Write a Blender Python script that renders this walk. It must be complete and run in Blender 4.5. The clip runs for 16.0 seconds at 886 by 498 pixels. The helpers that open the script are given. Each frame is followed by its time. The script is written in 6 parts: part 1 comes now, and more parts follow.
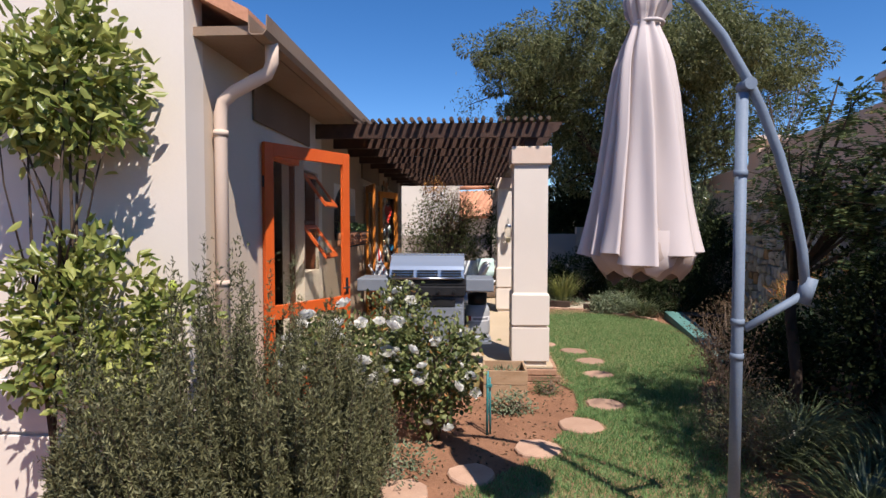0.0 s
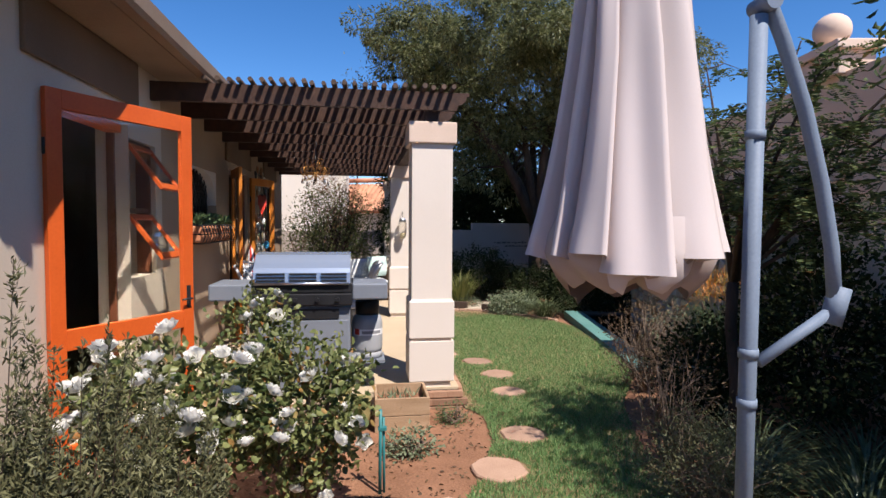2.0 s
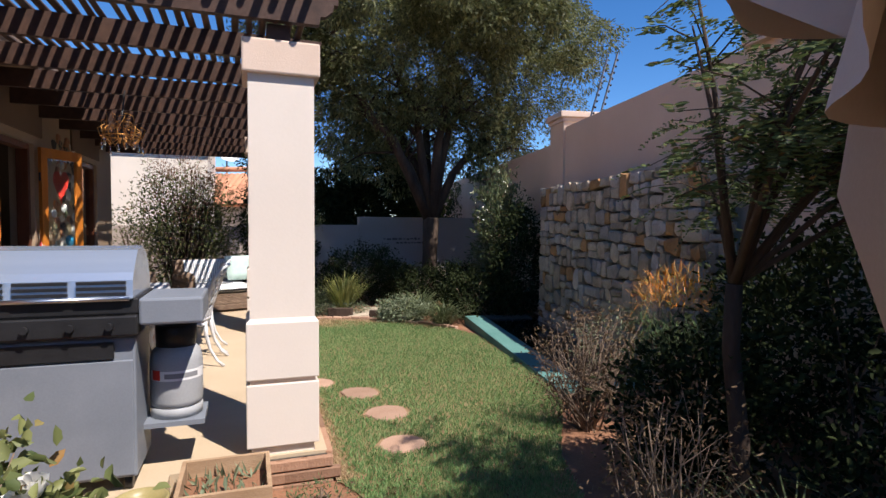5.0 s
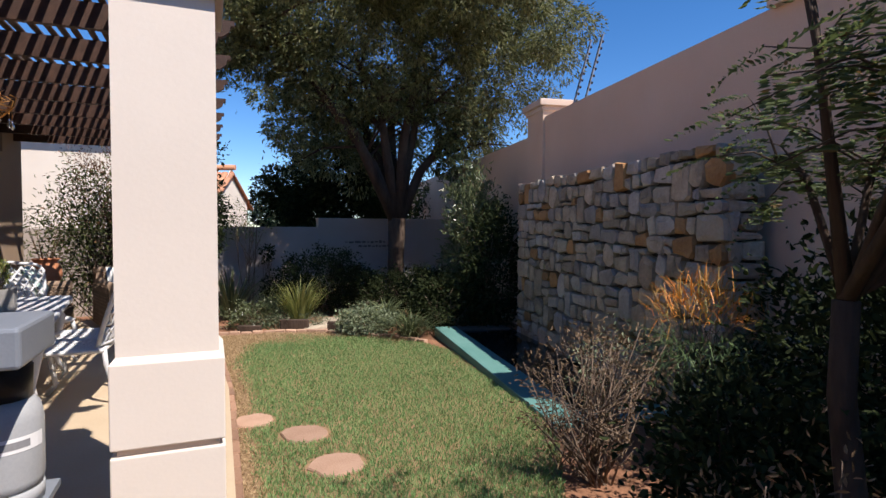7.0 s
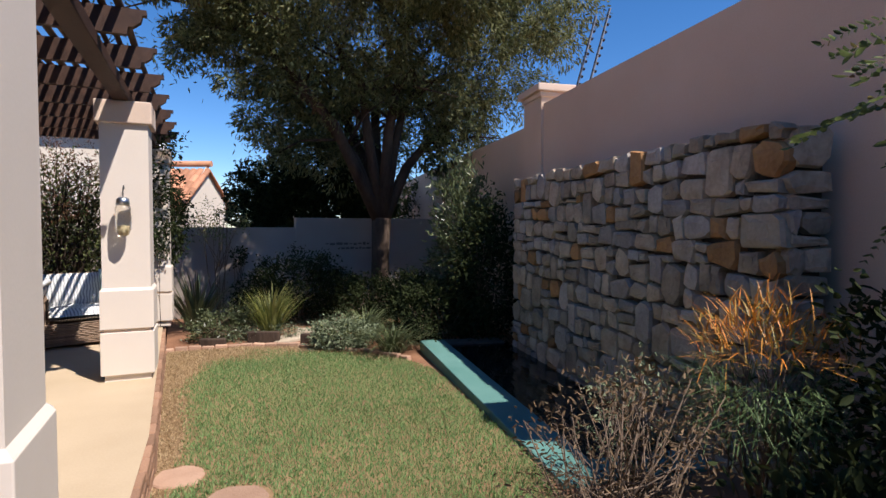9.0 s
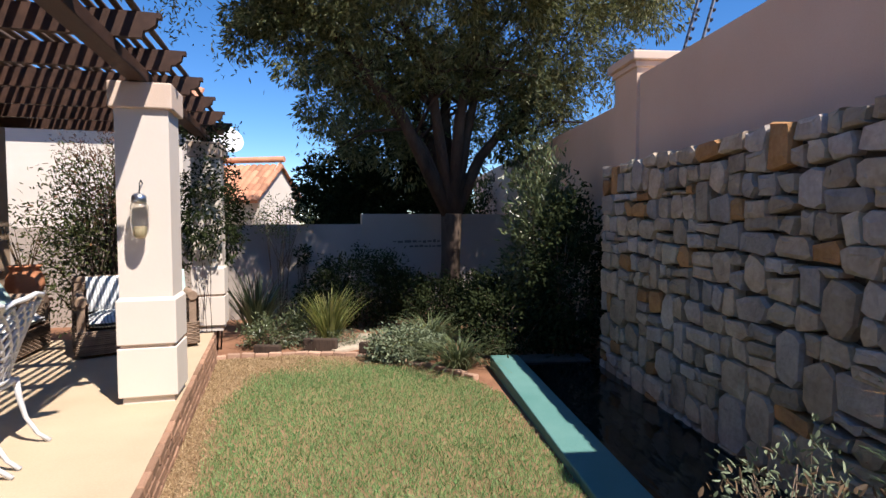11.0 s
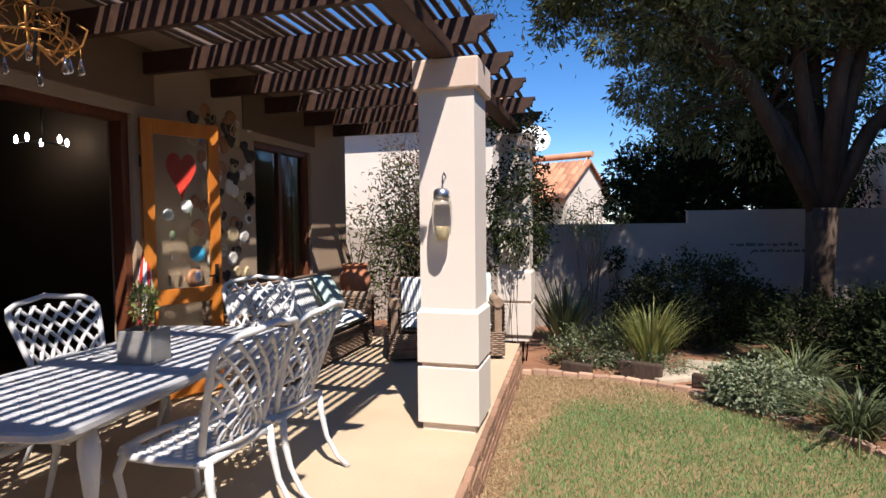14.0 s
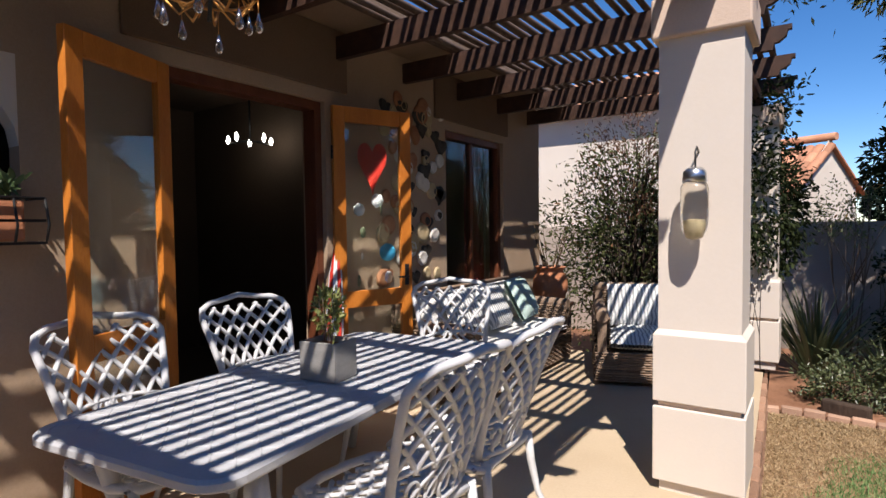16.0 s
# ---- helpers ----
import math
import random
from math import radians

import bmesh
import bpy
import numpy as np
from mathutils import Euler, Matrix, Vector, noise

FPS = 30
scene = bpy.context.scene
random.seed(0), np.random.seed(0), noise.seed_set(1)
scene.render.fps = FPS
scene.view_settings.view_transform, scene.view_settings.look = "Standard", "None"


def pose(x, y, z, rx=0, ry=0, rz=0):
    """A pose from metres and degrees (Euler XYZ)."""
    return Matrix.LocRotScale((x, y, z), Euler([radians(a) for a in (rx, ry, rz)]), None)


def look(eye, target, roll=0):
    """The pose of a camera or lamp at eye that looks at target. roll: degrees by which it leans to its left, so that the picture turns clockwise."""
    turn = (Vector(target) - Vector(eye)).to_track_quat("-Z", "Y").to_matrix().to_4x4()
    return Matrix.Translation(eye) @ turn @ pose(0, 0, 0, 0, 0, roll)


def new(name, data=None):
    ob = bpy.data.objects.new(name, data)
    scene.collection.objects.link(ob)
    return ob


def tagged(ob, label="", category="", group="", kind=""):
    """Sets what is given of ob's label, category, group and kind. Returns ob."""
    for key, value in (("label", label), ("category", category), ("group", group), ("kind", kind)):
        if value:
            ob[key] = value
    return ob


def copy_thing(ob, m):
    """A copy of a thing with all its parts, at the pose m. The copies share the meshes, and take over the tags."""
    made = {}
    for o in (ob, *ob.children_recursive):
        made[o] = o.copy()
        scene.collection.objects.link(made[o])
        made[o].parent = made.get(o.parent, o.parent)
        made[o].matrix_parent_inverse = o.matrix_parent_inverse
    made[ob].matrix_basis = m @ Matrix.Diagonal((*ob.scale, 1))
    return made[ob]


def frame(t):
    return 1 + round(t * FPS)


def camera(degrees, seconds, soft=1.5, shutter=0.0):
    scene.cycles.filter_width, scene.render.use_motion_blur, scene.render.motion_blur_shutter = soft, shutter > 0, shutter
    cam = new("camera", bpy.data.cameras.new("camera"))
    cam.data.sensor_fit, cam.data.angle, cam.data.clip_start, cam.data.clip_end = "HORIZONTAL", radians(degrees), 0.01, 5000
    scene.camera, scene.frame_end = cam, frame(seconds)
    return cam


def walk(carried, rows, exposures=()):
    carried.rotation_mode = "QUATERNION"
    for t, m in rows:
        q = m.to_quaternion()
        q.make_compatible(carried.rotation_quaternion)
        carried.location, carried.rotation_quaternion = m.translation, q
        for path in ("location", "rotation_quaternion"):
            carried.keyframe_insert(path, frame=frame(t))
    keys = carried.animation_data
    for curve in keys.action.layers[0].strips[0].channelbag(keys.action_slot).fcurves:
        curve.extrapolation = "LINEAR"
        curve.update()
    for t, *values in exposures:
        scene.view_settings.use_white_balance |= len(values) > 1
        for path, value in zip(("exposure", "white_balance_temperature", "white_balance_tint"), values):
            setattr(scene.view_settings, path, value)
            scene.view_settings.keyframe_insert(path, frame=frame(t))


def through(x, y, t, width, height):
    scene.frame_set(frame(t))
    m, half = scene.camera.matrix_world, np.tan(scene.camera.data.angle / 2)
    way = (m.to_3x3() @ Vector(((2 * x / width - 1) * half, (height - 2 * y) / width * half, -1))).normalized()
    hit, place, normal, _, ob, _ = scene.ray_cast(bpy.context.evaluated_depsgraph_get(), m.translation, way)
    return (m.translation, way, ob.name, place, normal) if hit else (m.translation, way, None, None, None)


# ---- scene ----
cam = camera(77.2, 16.0)
PATH = [
    (0, (0.125, 0.742, 1.68), (0.02, 2.738, 1.599), 0.0),
    (0.5, (0.114, 1.034, 1.673), (0.105, 3.032, 1.588), 0.1),
    (1, (0.145, 1.348, 1.658), (0.233, 3.344, 1.57), 0.3),
    (1.5, (0.154, 1.657, 1.648), (0.33, 3.647, 1.558), 0.3),
    (2, (0.151, 1.972, 1.634), (0.435, 3.949, 1.543), 0.4),
    (2.5, (0.213, 2.293, 1.588), (0.591, 4.255, 1.497), 0.5),
    (3, (0.29, 2.621, 1.558), (0.73, 4.569, 1.465), 0.5),
    (3.5, (0.34, 2.915, 1.551), (0.848, 4.848, 1.459), 0.4),
    (4, (0.405, 3.191, 1.518), (0.982, 5.104, 1.424), 0.4),
    (4.5, (0.508, 3.474, 1.506), (1.132, 5.372, 1.413), 0.4),
    (7, (1.001, 4.778, 1.432), (1.771, 6.623, 1.357), 0.2),
    (7.5, (1.078, 5.019, 1.434), (1.864, 6.857, 1.363), 0.1),
    (8, (1.189, 5.22, 1.427), (1.994, 7.049, 1.357), 0.2),
    (10.3, (1.917, 6.322, 1.506), (2.577, 8.208, 1.408), 0.1),
    (10.5, (1.961, 6.411, 1.505), (2.584, 8.31, 1.407), 0.1),
    (11, (2.025, 6.634, 1.503), (2.536, 8.565, 1.404), -0.1),
    (11.5, (2.053, 6.88, 1.509), (2.404, 8.846, 1.411), -0.1),
    (12, (2.081, 7.056, 1.519), (2.27, 9.045, 1.42), -0.2),
    (12.5, (2.086, 7.287, 1.526), (2.093, 9.285, 1.429), -0.4),
    (13, (2.061, 7.48, 1.521), (1.87, 9.469, 1.423), -0.5),
    (13.5, (1.957, 7.692, 1.492), (1.587, 9.655, 1.398), -0.6),
    (14, (1.841, 7.878, 1.492), (1.307, 9.803, 1.399), -0.6),
    (14.5, (1.715, 8.078, 1.475), (1.027, 9.954, 1.388), -0.7),
    (15, (1.61, 8.249, 1.47), (0.737, 10.046, 1.382), -0.8),
    (15.5, (1.469, 8.398, 1.441), (0.454, 10.119, 1.355), -0.8),
    (16, (1.318, 8.524, 1.454), (0.208, 10.186, 1.371), -0.7),
]
walk(cam, [(t, look(eye, target, roll)) for t, eye, target, roll in PATH], exposures=[(t, stops, 6650, 14) for t, stops in ((0.0, 0.50), (2.5, 0.64), (4.5, 0.64), (7.0, 0.62), (8.0, 0.46), (10.3, 0.76), (11.0, 0.80), (13.5, 0.76), (14.5, 0.70), (16.0, 0.52))])


# ---- world, sun ----
LIGHT = Vector((-0.345, 0.575, -1.0)).normalized()
world = bpy.data.worlds.new("sky_world")
scene.world = world
world.use_nodes = True
wn, wl = world.node_tree.nodes, world.node_tree.links
sky = wn.new("ShaderNodeTexSky")
sky.sky_type = "NISHITA"
sky.sun_disc = False
sky.sun_elevation = math.asin(-LIGHT.z)
sky.sun_rotation = math.atan2(-LIGHT.x, -LIGHT.y)
sky.air_density, sky.dust_density, sky.ozone_density = 0.75, 0.0, 3.5
wn["Background"].inputs[1].default_value = 0.118
vivid = wn.new("ShaderNodeHueSaturation")
vivid.inputs["Saturation"].default_value = 1.27
vivid.inputs["Hue"].default_value = 0.503
wl.new(sky.outputs[0], vivid.inputs["Color"])
wl.new(vivid.outputs[0], wn["Background"].inputs[0])
sun = new("sun", bpy.data.lights.new("sun", "SUN"))
sun.data.energy, sun.data.angle, sun.data.color = 5.0, radians(0.53), (1.0, 0.95, 0.89)
sun.matrix_world = look((0, 0, 30), Vector((0, 0, 30)) + LIGHT)

# ---- materials ----


def material(name):
    m = bpy.data.materials.new(name)
    m.use_nodes = True
    return m, m.node_tree.nodes, m.node_tree.links, m.node_tree.nodes["Principled BSDF"]


def surface(name, low, high, scale=6.0, rough=0.8, bump=0.15, fine=90.0, metal=0.0, island=False, objects=False, stretch=(1, 1, 1), spec=0.3, grain=0.35):
    """Two-scale mottled paint, plaster, stone, wood or metal."""
    m, n, l, b = material(name)
    co = n.new("ShaderNodeTexCoord")
    mp = n.new("ShaderNodeMapping")
    mp.inputs["Scale"].default_value = stretch
    l.new(co.outputs["Object"], mp.inputs[0])
    big, small = n.new("ShaderNodeTexNoise"), n.new("ShaderNodeTexNoise")
    big.inputs["Scale"].default_value, big.inputs["Detail"].default_value = scale, 5
    small.inputs["Scale"].default_value, small.inputs["Detail"].default_value = fine, 4
    for t in (big, small):
        l.new(mp.outputs[0], t.inputs["Vector"])
    mix = n.new("ShaderNodeMix")
    mix.data_type = "FLOAT"
    mix.inputs[0].default_value = grain
    l.new(big.outputs[0], mix.inputs[2])
    l.new(small.outputs[0], mix.inputs[3])
    fac = mix.outputs[0]
    ramp = n.new("ShaderNodeValToRGB")
    ramp.color_ramp.elements[0].position, ramp.color_ramp.elements[1].position = 0.3, 0.7
    ramp.color_ramp.elements[0].color, ramp.color_ramp.elements[1].color = (*low, 1), (*high, 1)
    l.new(fac, ramp.inputs[0])
    colour = ramp.outputs[0]
    if island or objects:
        if island:
            src = n.new("ShaderNodeNewGeometry").outputs["Random Per Island"]
        else:
            src = n.new("ShaderNodeObjectInfo").outputs["Random"]
        rng = n.new("ShaderNodeMapRange")
        rng.inputs[3].default_value, rng.inputs[4].default_value = 0.72, 1.25
        l.new(src, rng.inputs[0])
        hsv = n.new("ShaderNodeHueSaturation")
        l.new(rng.outputs[0], hsv.inputs["Value"])
        l.new(colour, hsv.inputs["Color"])
        colour = hsv.outputs[0]
    l.new(colour, b.inputs["Base Color"])
    b.inputs["Roughness"].default_value, b.inputs["Metallic"].default_value = rough, metal
    b.inputs["Specular IOR Level"].default_value = spec
    if bump:
        bp = n.new("ShaderNodeBump")
        bp.inputs["Strength"].default_value, bp.inputs["Distance"].default_value = bump, 0.01
        l.new(small.outputs[0], bp.inputs["Height"])
        l.new(bp.outputs[0], b.inputs["Normal"])
    return m


def foliage(name, dark, light, rough=0.5, through=0.25, accent=None, spec=0.35):
    """Leaves that differ one from another and let some light pass."""
    m, n, l, b = material(name)
    geo = n.new("ShaderNodeNewGeometry")
    ramp = n.new("ShaderNodeValToRGB")
    ramp.color_ramp.elements[0].color, ramp.color_ramp.elements[1].color = (*dark, 1), (*light, 1)
    if accent:
        e = ramp.color_ramp.elements.new(0.93)
        e.color = (*light, 1)
        ramp.color_ramp.elements[-1].color = (*accent, 1)
    l.new(geo.outputs["Random Per Island"], ramp.inputs[0])
    l.new(ramp.outputs[0], b.inputs["Base Color"])
    b.inputs["Roughness"].default_value, b.inputs["Specular IOR Level"].default_value = rough, spec
    tr = n.new("ShaderNodeBsdfTranslucent")
    l.new(ramp.outputs[0], tr.inputs[0])
    mx = n.new("ShaderNodeMixShader")
    mx.inputs[0].default_value = through
    l.new(b.outputs[0], mx.inputs[1])
    l.new(tr.outputs[0], mx.inputs[2])
    l.new(mx.outputs[0], n["Material Output"].inputs[0])
    return m


def clear_glass(name, tint=(0.9, 0.95, 0.93), rough=0.02):
    m, n, l, b = material(name)
    b.inputs["Base Color"].default_value = (*tint, 1)
    b.inputs["Transmission Weight"].default_value, b.inputs["Roughness"].default_value = 1.0, rough
    b.inputs["IOR"].default_value = 1.45
    return m


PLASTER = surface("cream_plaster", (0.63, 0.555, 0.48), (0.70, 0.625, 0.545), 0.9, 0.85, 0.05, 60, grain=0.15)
# Cream wall, tinted darker for eave shade and warm bounce from the floor.
HOUSE_PLASTER = surface("shade_tinted_cream_plaster", (0.52, 0.42, 0.32), (0.61, 0.505, 0.40), 1.0, 0.88, 0.15, 110)
# The same wall under the pergola, its shade painted in as tan.
PATIO_PLASTER = surface("pergola_shade_plaster", (0.35, 0.245, 0.16), (0.44, 0.325, 0.225), 0.9, 0.88, 0.2, 90)
WARM_PLASTER = surface("tan_plaster", (0.56, 0.41, 0.30), (0.65, 0.50, 0.38), 1.0, 0.88, 0.15, 110)
CAP_PLASTER = surface("peach_plaster", (0.58, 0.44, 0.34), (0.66, 0.52, 0.42), 2.0, 0.85, 0.12, 120)
GREY_PLASTER = surface("weathered_plaster", (0.33, 0.275, 0.23), (0.44, 0.375, 0.32), 0.8, 0.9, 0.2, 80)
SCREED = surface("sandy_screed", (0.42, 0.325, 0.215), (0.51, 0.405, 0.28), 1.4, 0.75, 0.1, 70)
SOIL = surface("red_soil", (0.16, 0.075, 0.04), (0.30, 0.15, 0.085), 3.0, 0.95, 0.9, 45)
TURF = surface("dry_turf", (0.19, 0.12, 0.06), (0.34, 0.22, 0.12), 1.3, 0.95, 0.9, 60)
DARK_WOOD = surface("dark_stained_timber", (0.030, 0.014, 0.009), (0.075, 0.036, 0.022), 3.0, 0.6, 0.3, 60, stretch=(4, 1, 4))
LATH = surface("weathered_lath", (0.045, 0.028, 0.02), (0.16, 0.105, 0.075), 4.0, 0.75, 0.35, 70, island=True)
ORANGE_PAINT = surface("orange_red_paint", (0.50, 0.075, 0.012), (0.62, 0.11, 0.02), 3.0, 0.4, 0.08, 60)
RED_WOOD = surface("red_brown_wood", (0.10, 0.030, 0.014), (0.18, 0.06, 0.028), 4.0, 0.45, 0.15, 50, stretch=(3, 3, 0.6))
ORANGE_WOOD = surface("orange_varnished_wood", (0.45, 0.13, 0.018), (0.62, 0.22, 0.035), 4.0, 0.42, 0.15, 50, stretch=(3, 3, 0.6))
STONE = surface("quarry_stone", (0.24, 0.185, 0.13), (0.50, 0.41, 0.31), 5.0, 0.92, 1.0, 28, objects=True)
RUST_STONE = surface("rusty_stone", (0.25, 0.125, 0.05), (0.44, 0.25, 0.11), 4.0, 0.9, 0.8, 35, objects=True)
PALE_STONE = surface("pale_stone", (0.34, 0.28, 0.205), (0.50, 0.43, 0.335), 4.0, 0.9, 0.7, 35, objects=True)
GREY_STONE = surface("grey_stone", (0.23, 0.20, 0.175), (0.46, 0.41, 0.36), 4.0, 0.92, 0.9, 30, objects=True)
MORTAR = surface("dark_mortar", (0.05, 0.042, 0.034), (0.10, 0.085, 0.07), 8.0, 0.95, 0.8, 60)
TEAL = surface("teal_pool_paint", (0.075, 0.195, 0.172), (0.12, 0.25, 0.225), 2.5, 0.75, 0.2, 60)
BRICK = surface("brown_brick", (0.24, 0.13, 0.08), (0.38, 0.23, 0.15), 6.0, 0.9, 0.5, 70, objects=True)
PAVER = surface("terracotta_paver", (0.36, 0.22, 0.15), (0.46, 0.30, 0.21), 5.0, 0.9, 0.4, 60, objects=True)
STEEL_GREY = surface("grey_enamel", (0.155, 0.175, 0.205), (0.20, 0.22, 0.25), 4.0, 0.45, 0.04, 90)
BLACK = surface("black_enamel", (0.012, 0.012, 0.013), (0.025, 0.025, 0.027), 5.0, 0.4, 0.05, 90)
STAINLESS = surface("brushed_steel", (0.55, 0.57, 0.60), (0.68, 0.70, 0.72), 2.0, 0.28, 0.05, 100, metal=1.0, stretch=(0.2, 6, 6))
WHITE_IRON = surface("white_cast_aluminium", (0.52, 0.52, 0.525), (0.60, 0.60, 0.60), 6.0, 0.5, 0.1, 90)
TABLE_IRON = surface("greyish_white_cast_aluminium", (0.40, 0.405, 0.42), (0.48, 0.485, 0.495), 5.0, 0.5, 0.1, 90)
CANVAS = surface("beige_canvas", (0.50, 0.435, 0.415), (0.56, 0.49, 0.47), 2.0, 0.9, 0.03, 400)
# Brown lining cloth, its colour darkened to carry the canopy's underside shade.
LINING = surface("shade_brown_lining", (0.33, 0.265, 0.235), (0.40, 0.325, 0.29), 2.0, 0.9, 0.03, 400)
UMB_POLE = surface("slate_blue_pole", (0.13, 0.17, 0.23), (0.19, 0.24, 0.31), 3.0, 0.6, 0.06, 90)
BARK = surface("rough_bark", (0.028, 0.018, 0.013), (0.085, 0.058, 0.042), 5.0, 0.95, 1.0, 30, stretch=(1, 1, 0.3))
TWIG = surface("grey_twig", (0.12, 0.085, 0.06), (0.22, 0.16, 0.115), 8.0, 0.9, 0.4, 60)
WICKER = surface("brown_wicker", (0.14, 0.092, 0.06), (0.29, 0.205, 0.145), 9.0, 0.7, 0.4, 80, island=True)
TERRACOTTA = surface("terracotta", (0.45, 0.17, 0.08), (0.58, 0.25, 0.13), 5.0, 0.85, 0.2, 70)
ROOF_TILE = surface("terracotta_roof_tile", (0.37, 0.165, 0.095), (0.52, 0.27, 0.165), 3.0, 0.85, 0.3, 40, objects=True)
# The dimness of the rooms is put into this dark base colour.
DARK_ROOM = surface("painted_dim_interior", (0.10, 0.07, 0.05), (0.14, 0.10, 0.07), 1.0, 0.9, 0.05, 40)
EAVE_PAINT = surface("brown_eave_paint", (0.22, 0.145, 0.095), (0.30, 0.21, 0.145), 2.0, 0.6, 0.05, 60)
ROUGH_WOOD = surface("raw_planter_wood", (0.27, 0.17, 0.095), (0.42, 0.29, 0.18), 3.0, 0.85, 0.4, 50, stretch=(1, 5, 5))
GREEN_TUBE = surface("teal_plastic_stake", (0.02, 0.14, 0.15), (0.035, 0.2, 0.2), 5.0, 0.4, 0.05, 80)
GLASS = clear_glass("window_glass")

LEAF_TREE = foliage("olive_tree_leaf", (0.044, 0.058, 0.022), (0.22, 0.235, 0.095), 0.5, 0.45)
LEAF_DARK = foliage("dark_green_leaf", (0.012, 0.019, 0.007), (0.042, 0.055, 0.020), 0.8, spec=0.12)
LEAF_LEMON = foliage("lemon_leaf", (0.09, 0.135, 0.025), (0.43, 0.44, 0.13), 0.35, 0.35)
LEAF_ROSEMARY = foliage("rosemary_needle", (0.030, 0.034, 0.015), (0.205, 0.20, 0.095), 0.6, 0.2)
LEAF_ROSE = foliage("rose_leaf", (0.055, 0.085, 0.026), (0.25, 0.265, 0.10), 0.45, 0.3, (0.36, 0.16, 0.05))
LEAF_BAMBOO = foliage("dull_green_leaf", (0.055, 0.078, 0.028), (0.22, 0.24, 0.09), 0.5, 0.4, (0.26, 0.14, 0.07), spec=0.2)
LEAF_STRAP = foliage("strap_leaf", (0.040, 0.058, 0.026), (0.18, 0.21, 0.10), 0.3, 0.3, spec=0.55)
LEAF_YELLOW = foliage("yellow_striped_leaf", (0.10, 0.14, 0.03), (0.38, 0.38, 0.13), 0.5, 0.3)
LEAF_GREY = foliage("silver_green_leaf", (0.09, 0.12, 0.065), (0.24, 0.28, 0.17), 0.6, 0.2)
LEAF_DRY = foliage("brown_dry_leaf", (0.07, 0.045, 0.025), (0.20, 0.13, 0.07), 0.7, 0.25)
LEAF_RED = foliage("reddish_dry_leaf", (0.10, 0.05, 0.03), (0.30, 0.15, 0.08), 0.7, 0.3)
LEAF_FIRE = foliage("orange_pencil_stem", (0.24, 0.20, 0.05), (0.66, 0.22, 0.03), 0.5, 0.2)
LEAF_PINNATE = foliage("dark_pinnate_leaf", (0.036, 0.054, 0.020), (0.14, 0.18, 0.065), 0.6, 0.35, (0.16, 0.08, 0.03), spec=0.2)
LEAF_FERN = foliage("feathery_leaf", (0.05, 0.09, 0.035), (0.15, 0.22, 0.09), 0.5, 0.3)
PETAL = foliage("white_petal", (0.74, 0.72, 0.66), (0.86, 0.85, 0.81), 0.6, 0.35)
BLADE = foliage("grass_blade", (0.075, 0.165, 0.05), (0.25, 0.40, 0.155), 0.6, 0.3, (0.32, 0.33, 0.15))
STRAW = foliage("straw_blade", (0.25, 0.165, 0.085), (0.56, 0.42, 0.24), 0.7, 0.2)

# ---- mesh helpers ----
RNG = np.random.default_rng(7)


def part(name, bm, mat, parent=None, label="", smooth=False):
    me = bpy.data.meshes.new(name)
    bm.to_mesh(me)
    bm.free()
    me.materials.append(mat)
    if smooth:
        me.polygons.foreach_set("use_smooth", [True] * len(me.polygons))
    ob = new(name, me)
    if parent:
        ob.parent = parent
    if label:
        ob["label"] = label
    return ob


def thing(name, label, category, m=None, group="", kind=""):
    ob = new(name)
    ob.empty_display_size = 0.1
    if m is not None:
        ob.matrix_world = m
    return tagged(ob, label, category, group, kind)


def structure(name, bm, mat, label="", category="", smooth=False):
    return tagged(part(name, bm, mat, None, "", smooth), label, category, kind="structure")


def box(bm, x0, x1, y0, y1, z0, z1, bevel=0.0, m=None):
    """A box between two corners, its edges rounded by bevel."""
    mat = Matrix.LocRotScale(((x0 + x1) / 2, (y0 + y1) / 2, (z0 + z1) / 2), None, (abs(x1 - x0), abs(y1 - y0), abs(z1 - z0)))
    made = bmesh.ops.create_cube(bm, size=1.0, matrix=mat)["verts"]
    if bevel:
        edges = list({e for v in made for e in v.link_edges})
        made = list(set(made) | set(bmesh.ops.bevel(bm, geom=edges, offset=bevel, segments=2, profile=0.5, affect="EDGES", clamp_overlap=True)["verts"]))
        made = [v for v in made if v.is_valid]
    if m is not None:
        bmesh.ops.transform(bm, matrix=m, verts=made)
    return bm


def boxes(*rows, bevel=0.0):
    bm = bmesh.new()
    for r in rows:
        box(bm, *r, bevel=bevel)
    return bm


def tube(bm, points, radii, sides=8, caps=True):
    """A tapering tube along points."""
    pts = [Vector(p) for p in points]
    if not hasattr(radii, "__len__"):
        radii = [radii] * len(pts)
    rings, up = [], None
    for i, p in enumerate(pts):
        d = (pts[min(i + 1, len(pts) - 1)] - pts[max(i - 1, 0)]).normalized()
        if up is None or abs(up.dot(d)) > 0.95:
            up = Vector((0, 0, 1)) if abs(d.z) < 0.9 else Vector((1, 0, 0))
        side = d.cross(up).normalized()
        up = side.cross(d).normalized()
        rings.append([bm.verts.new(p + radii[i] * (math.cos(a) * side + math.sin(a) * up)) for a in (2 * math.pi * k / sides for k in range(sides))])
    for a, b in zip(rings, rings[1:]):
        for k in range(sides):
            f = bm.faces.new((a[k], a[(k + 1) % sides], b[(k + 1) % sides], b[k]))
            f.smooth = True
    if caps and sides > 2:
        bm.faces.new(rings[0][::-1])
        bm.faces.new(rings[-1])
    return bm


def tubes(*rows, sides=8):
    bm = bmesh.new()
    for pts, r in rows:
        tube(bm, pts, r, sides)
    return bm


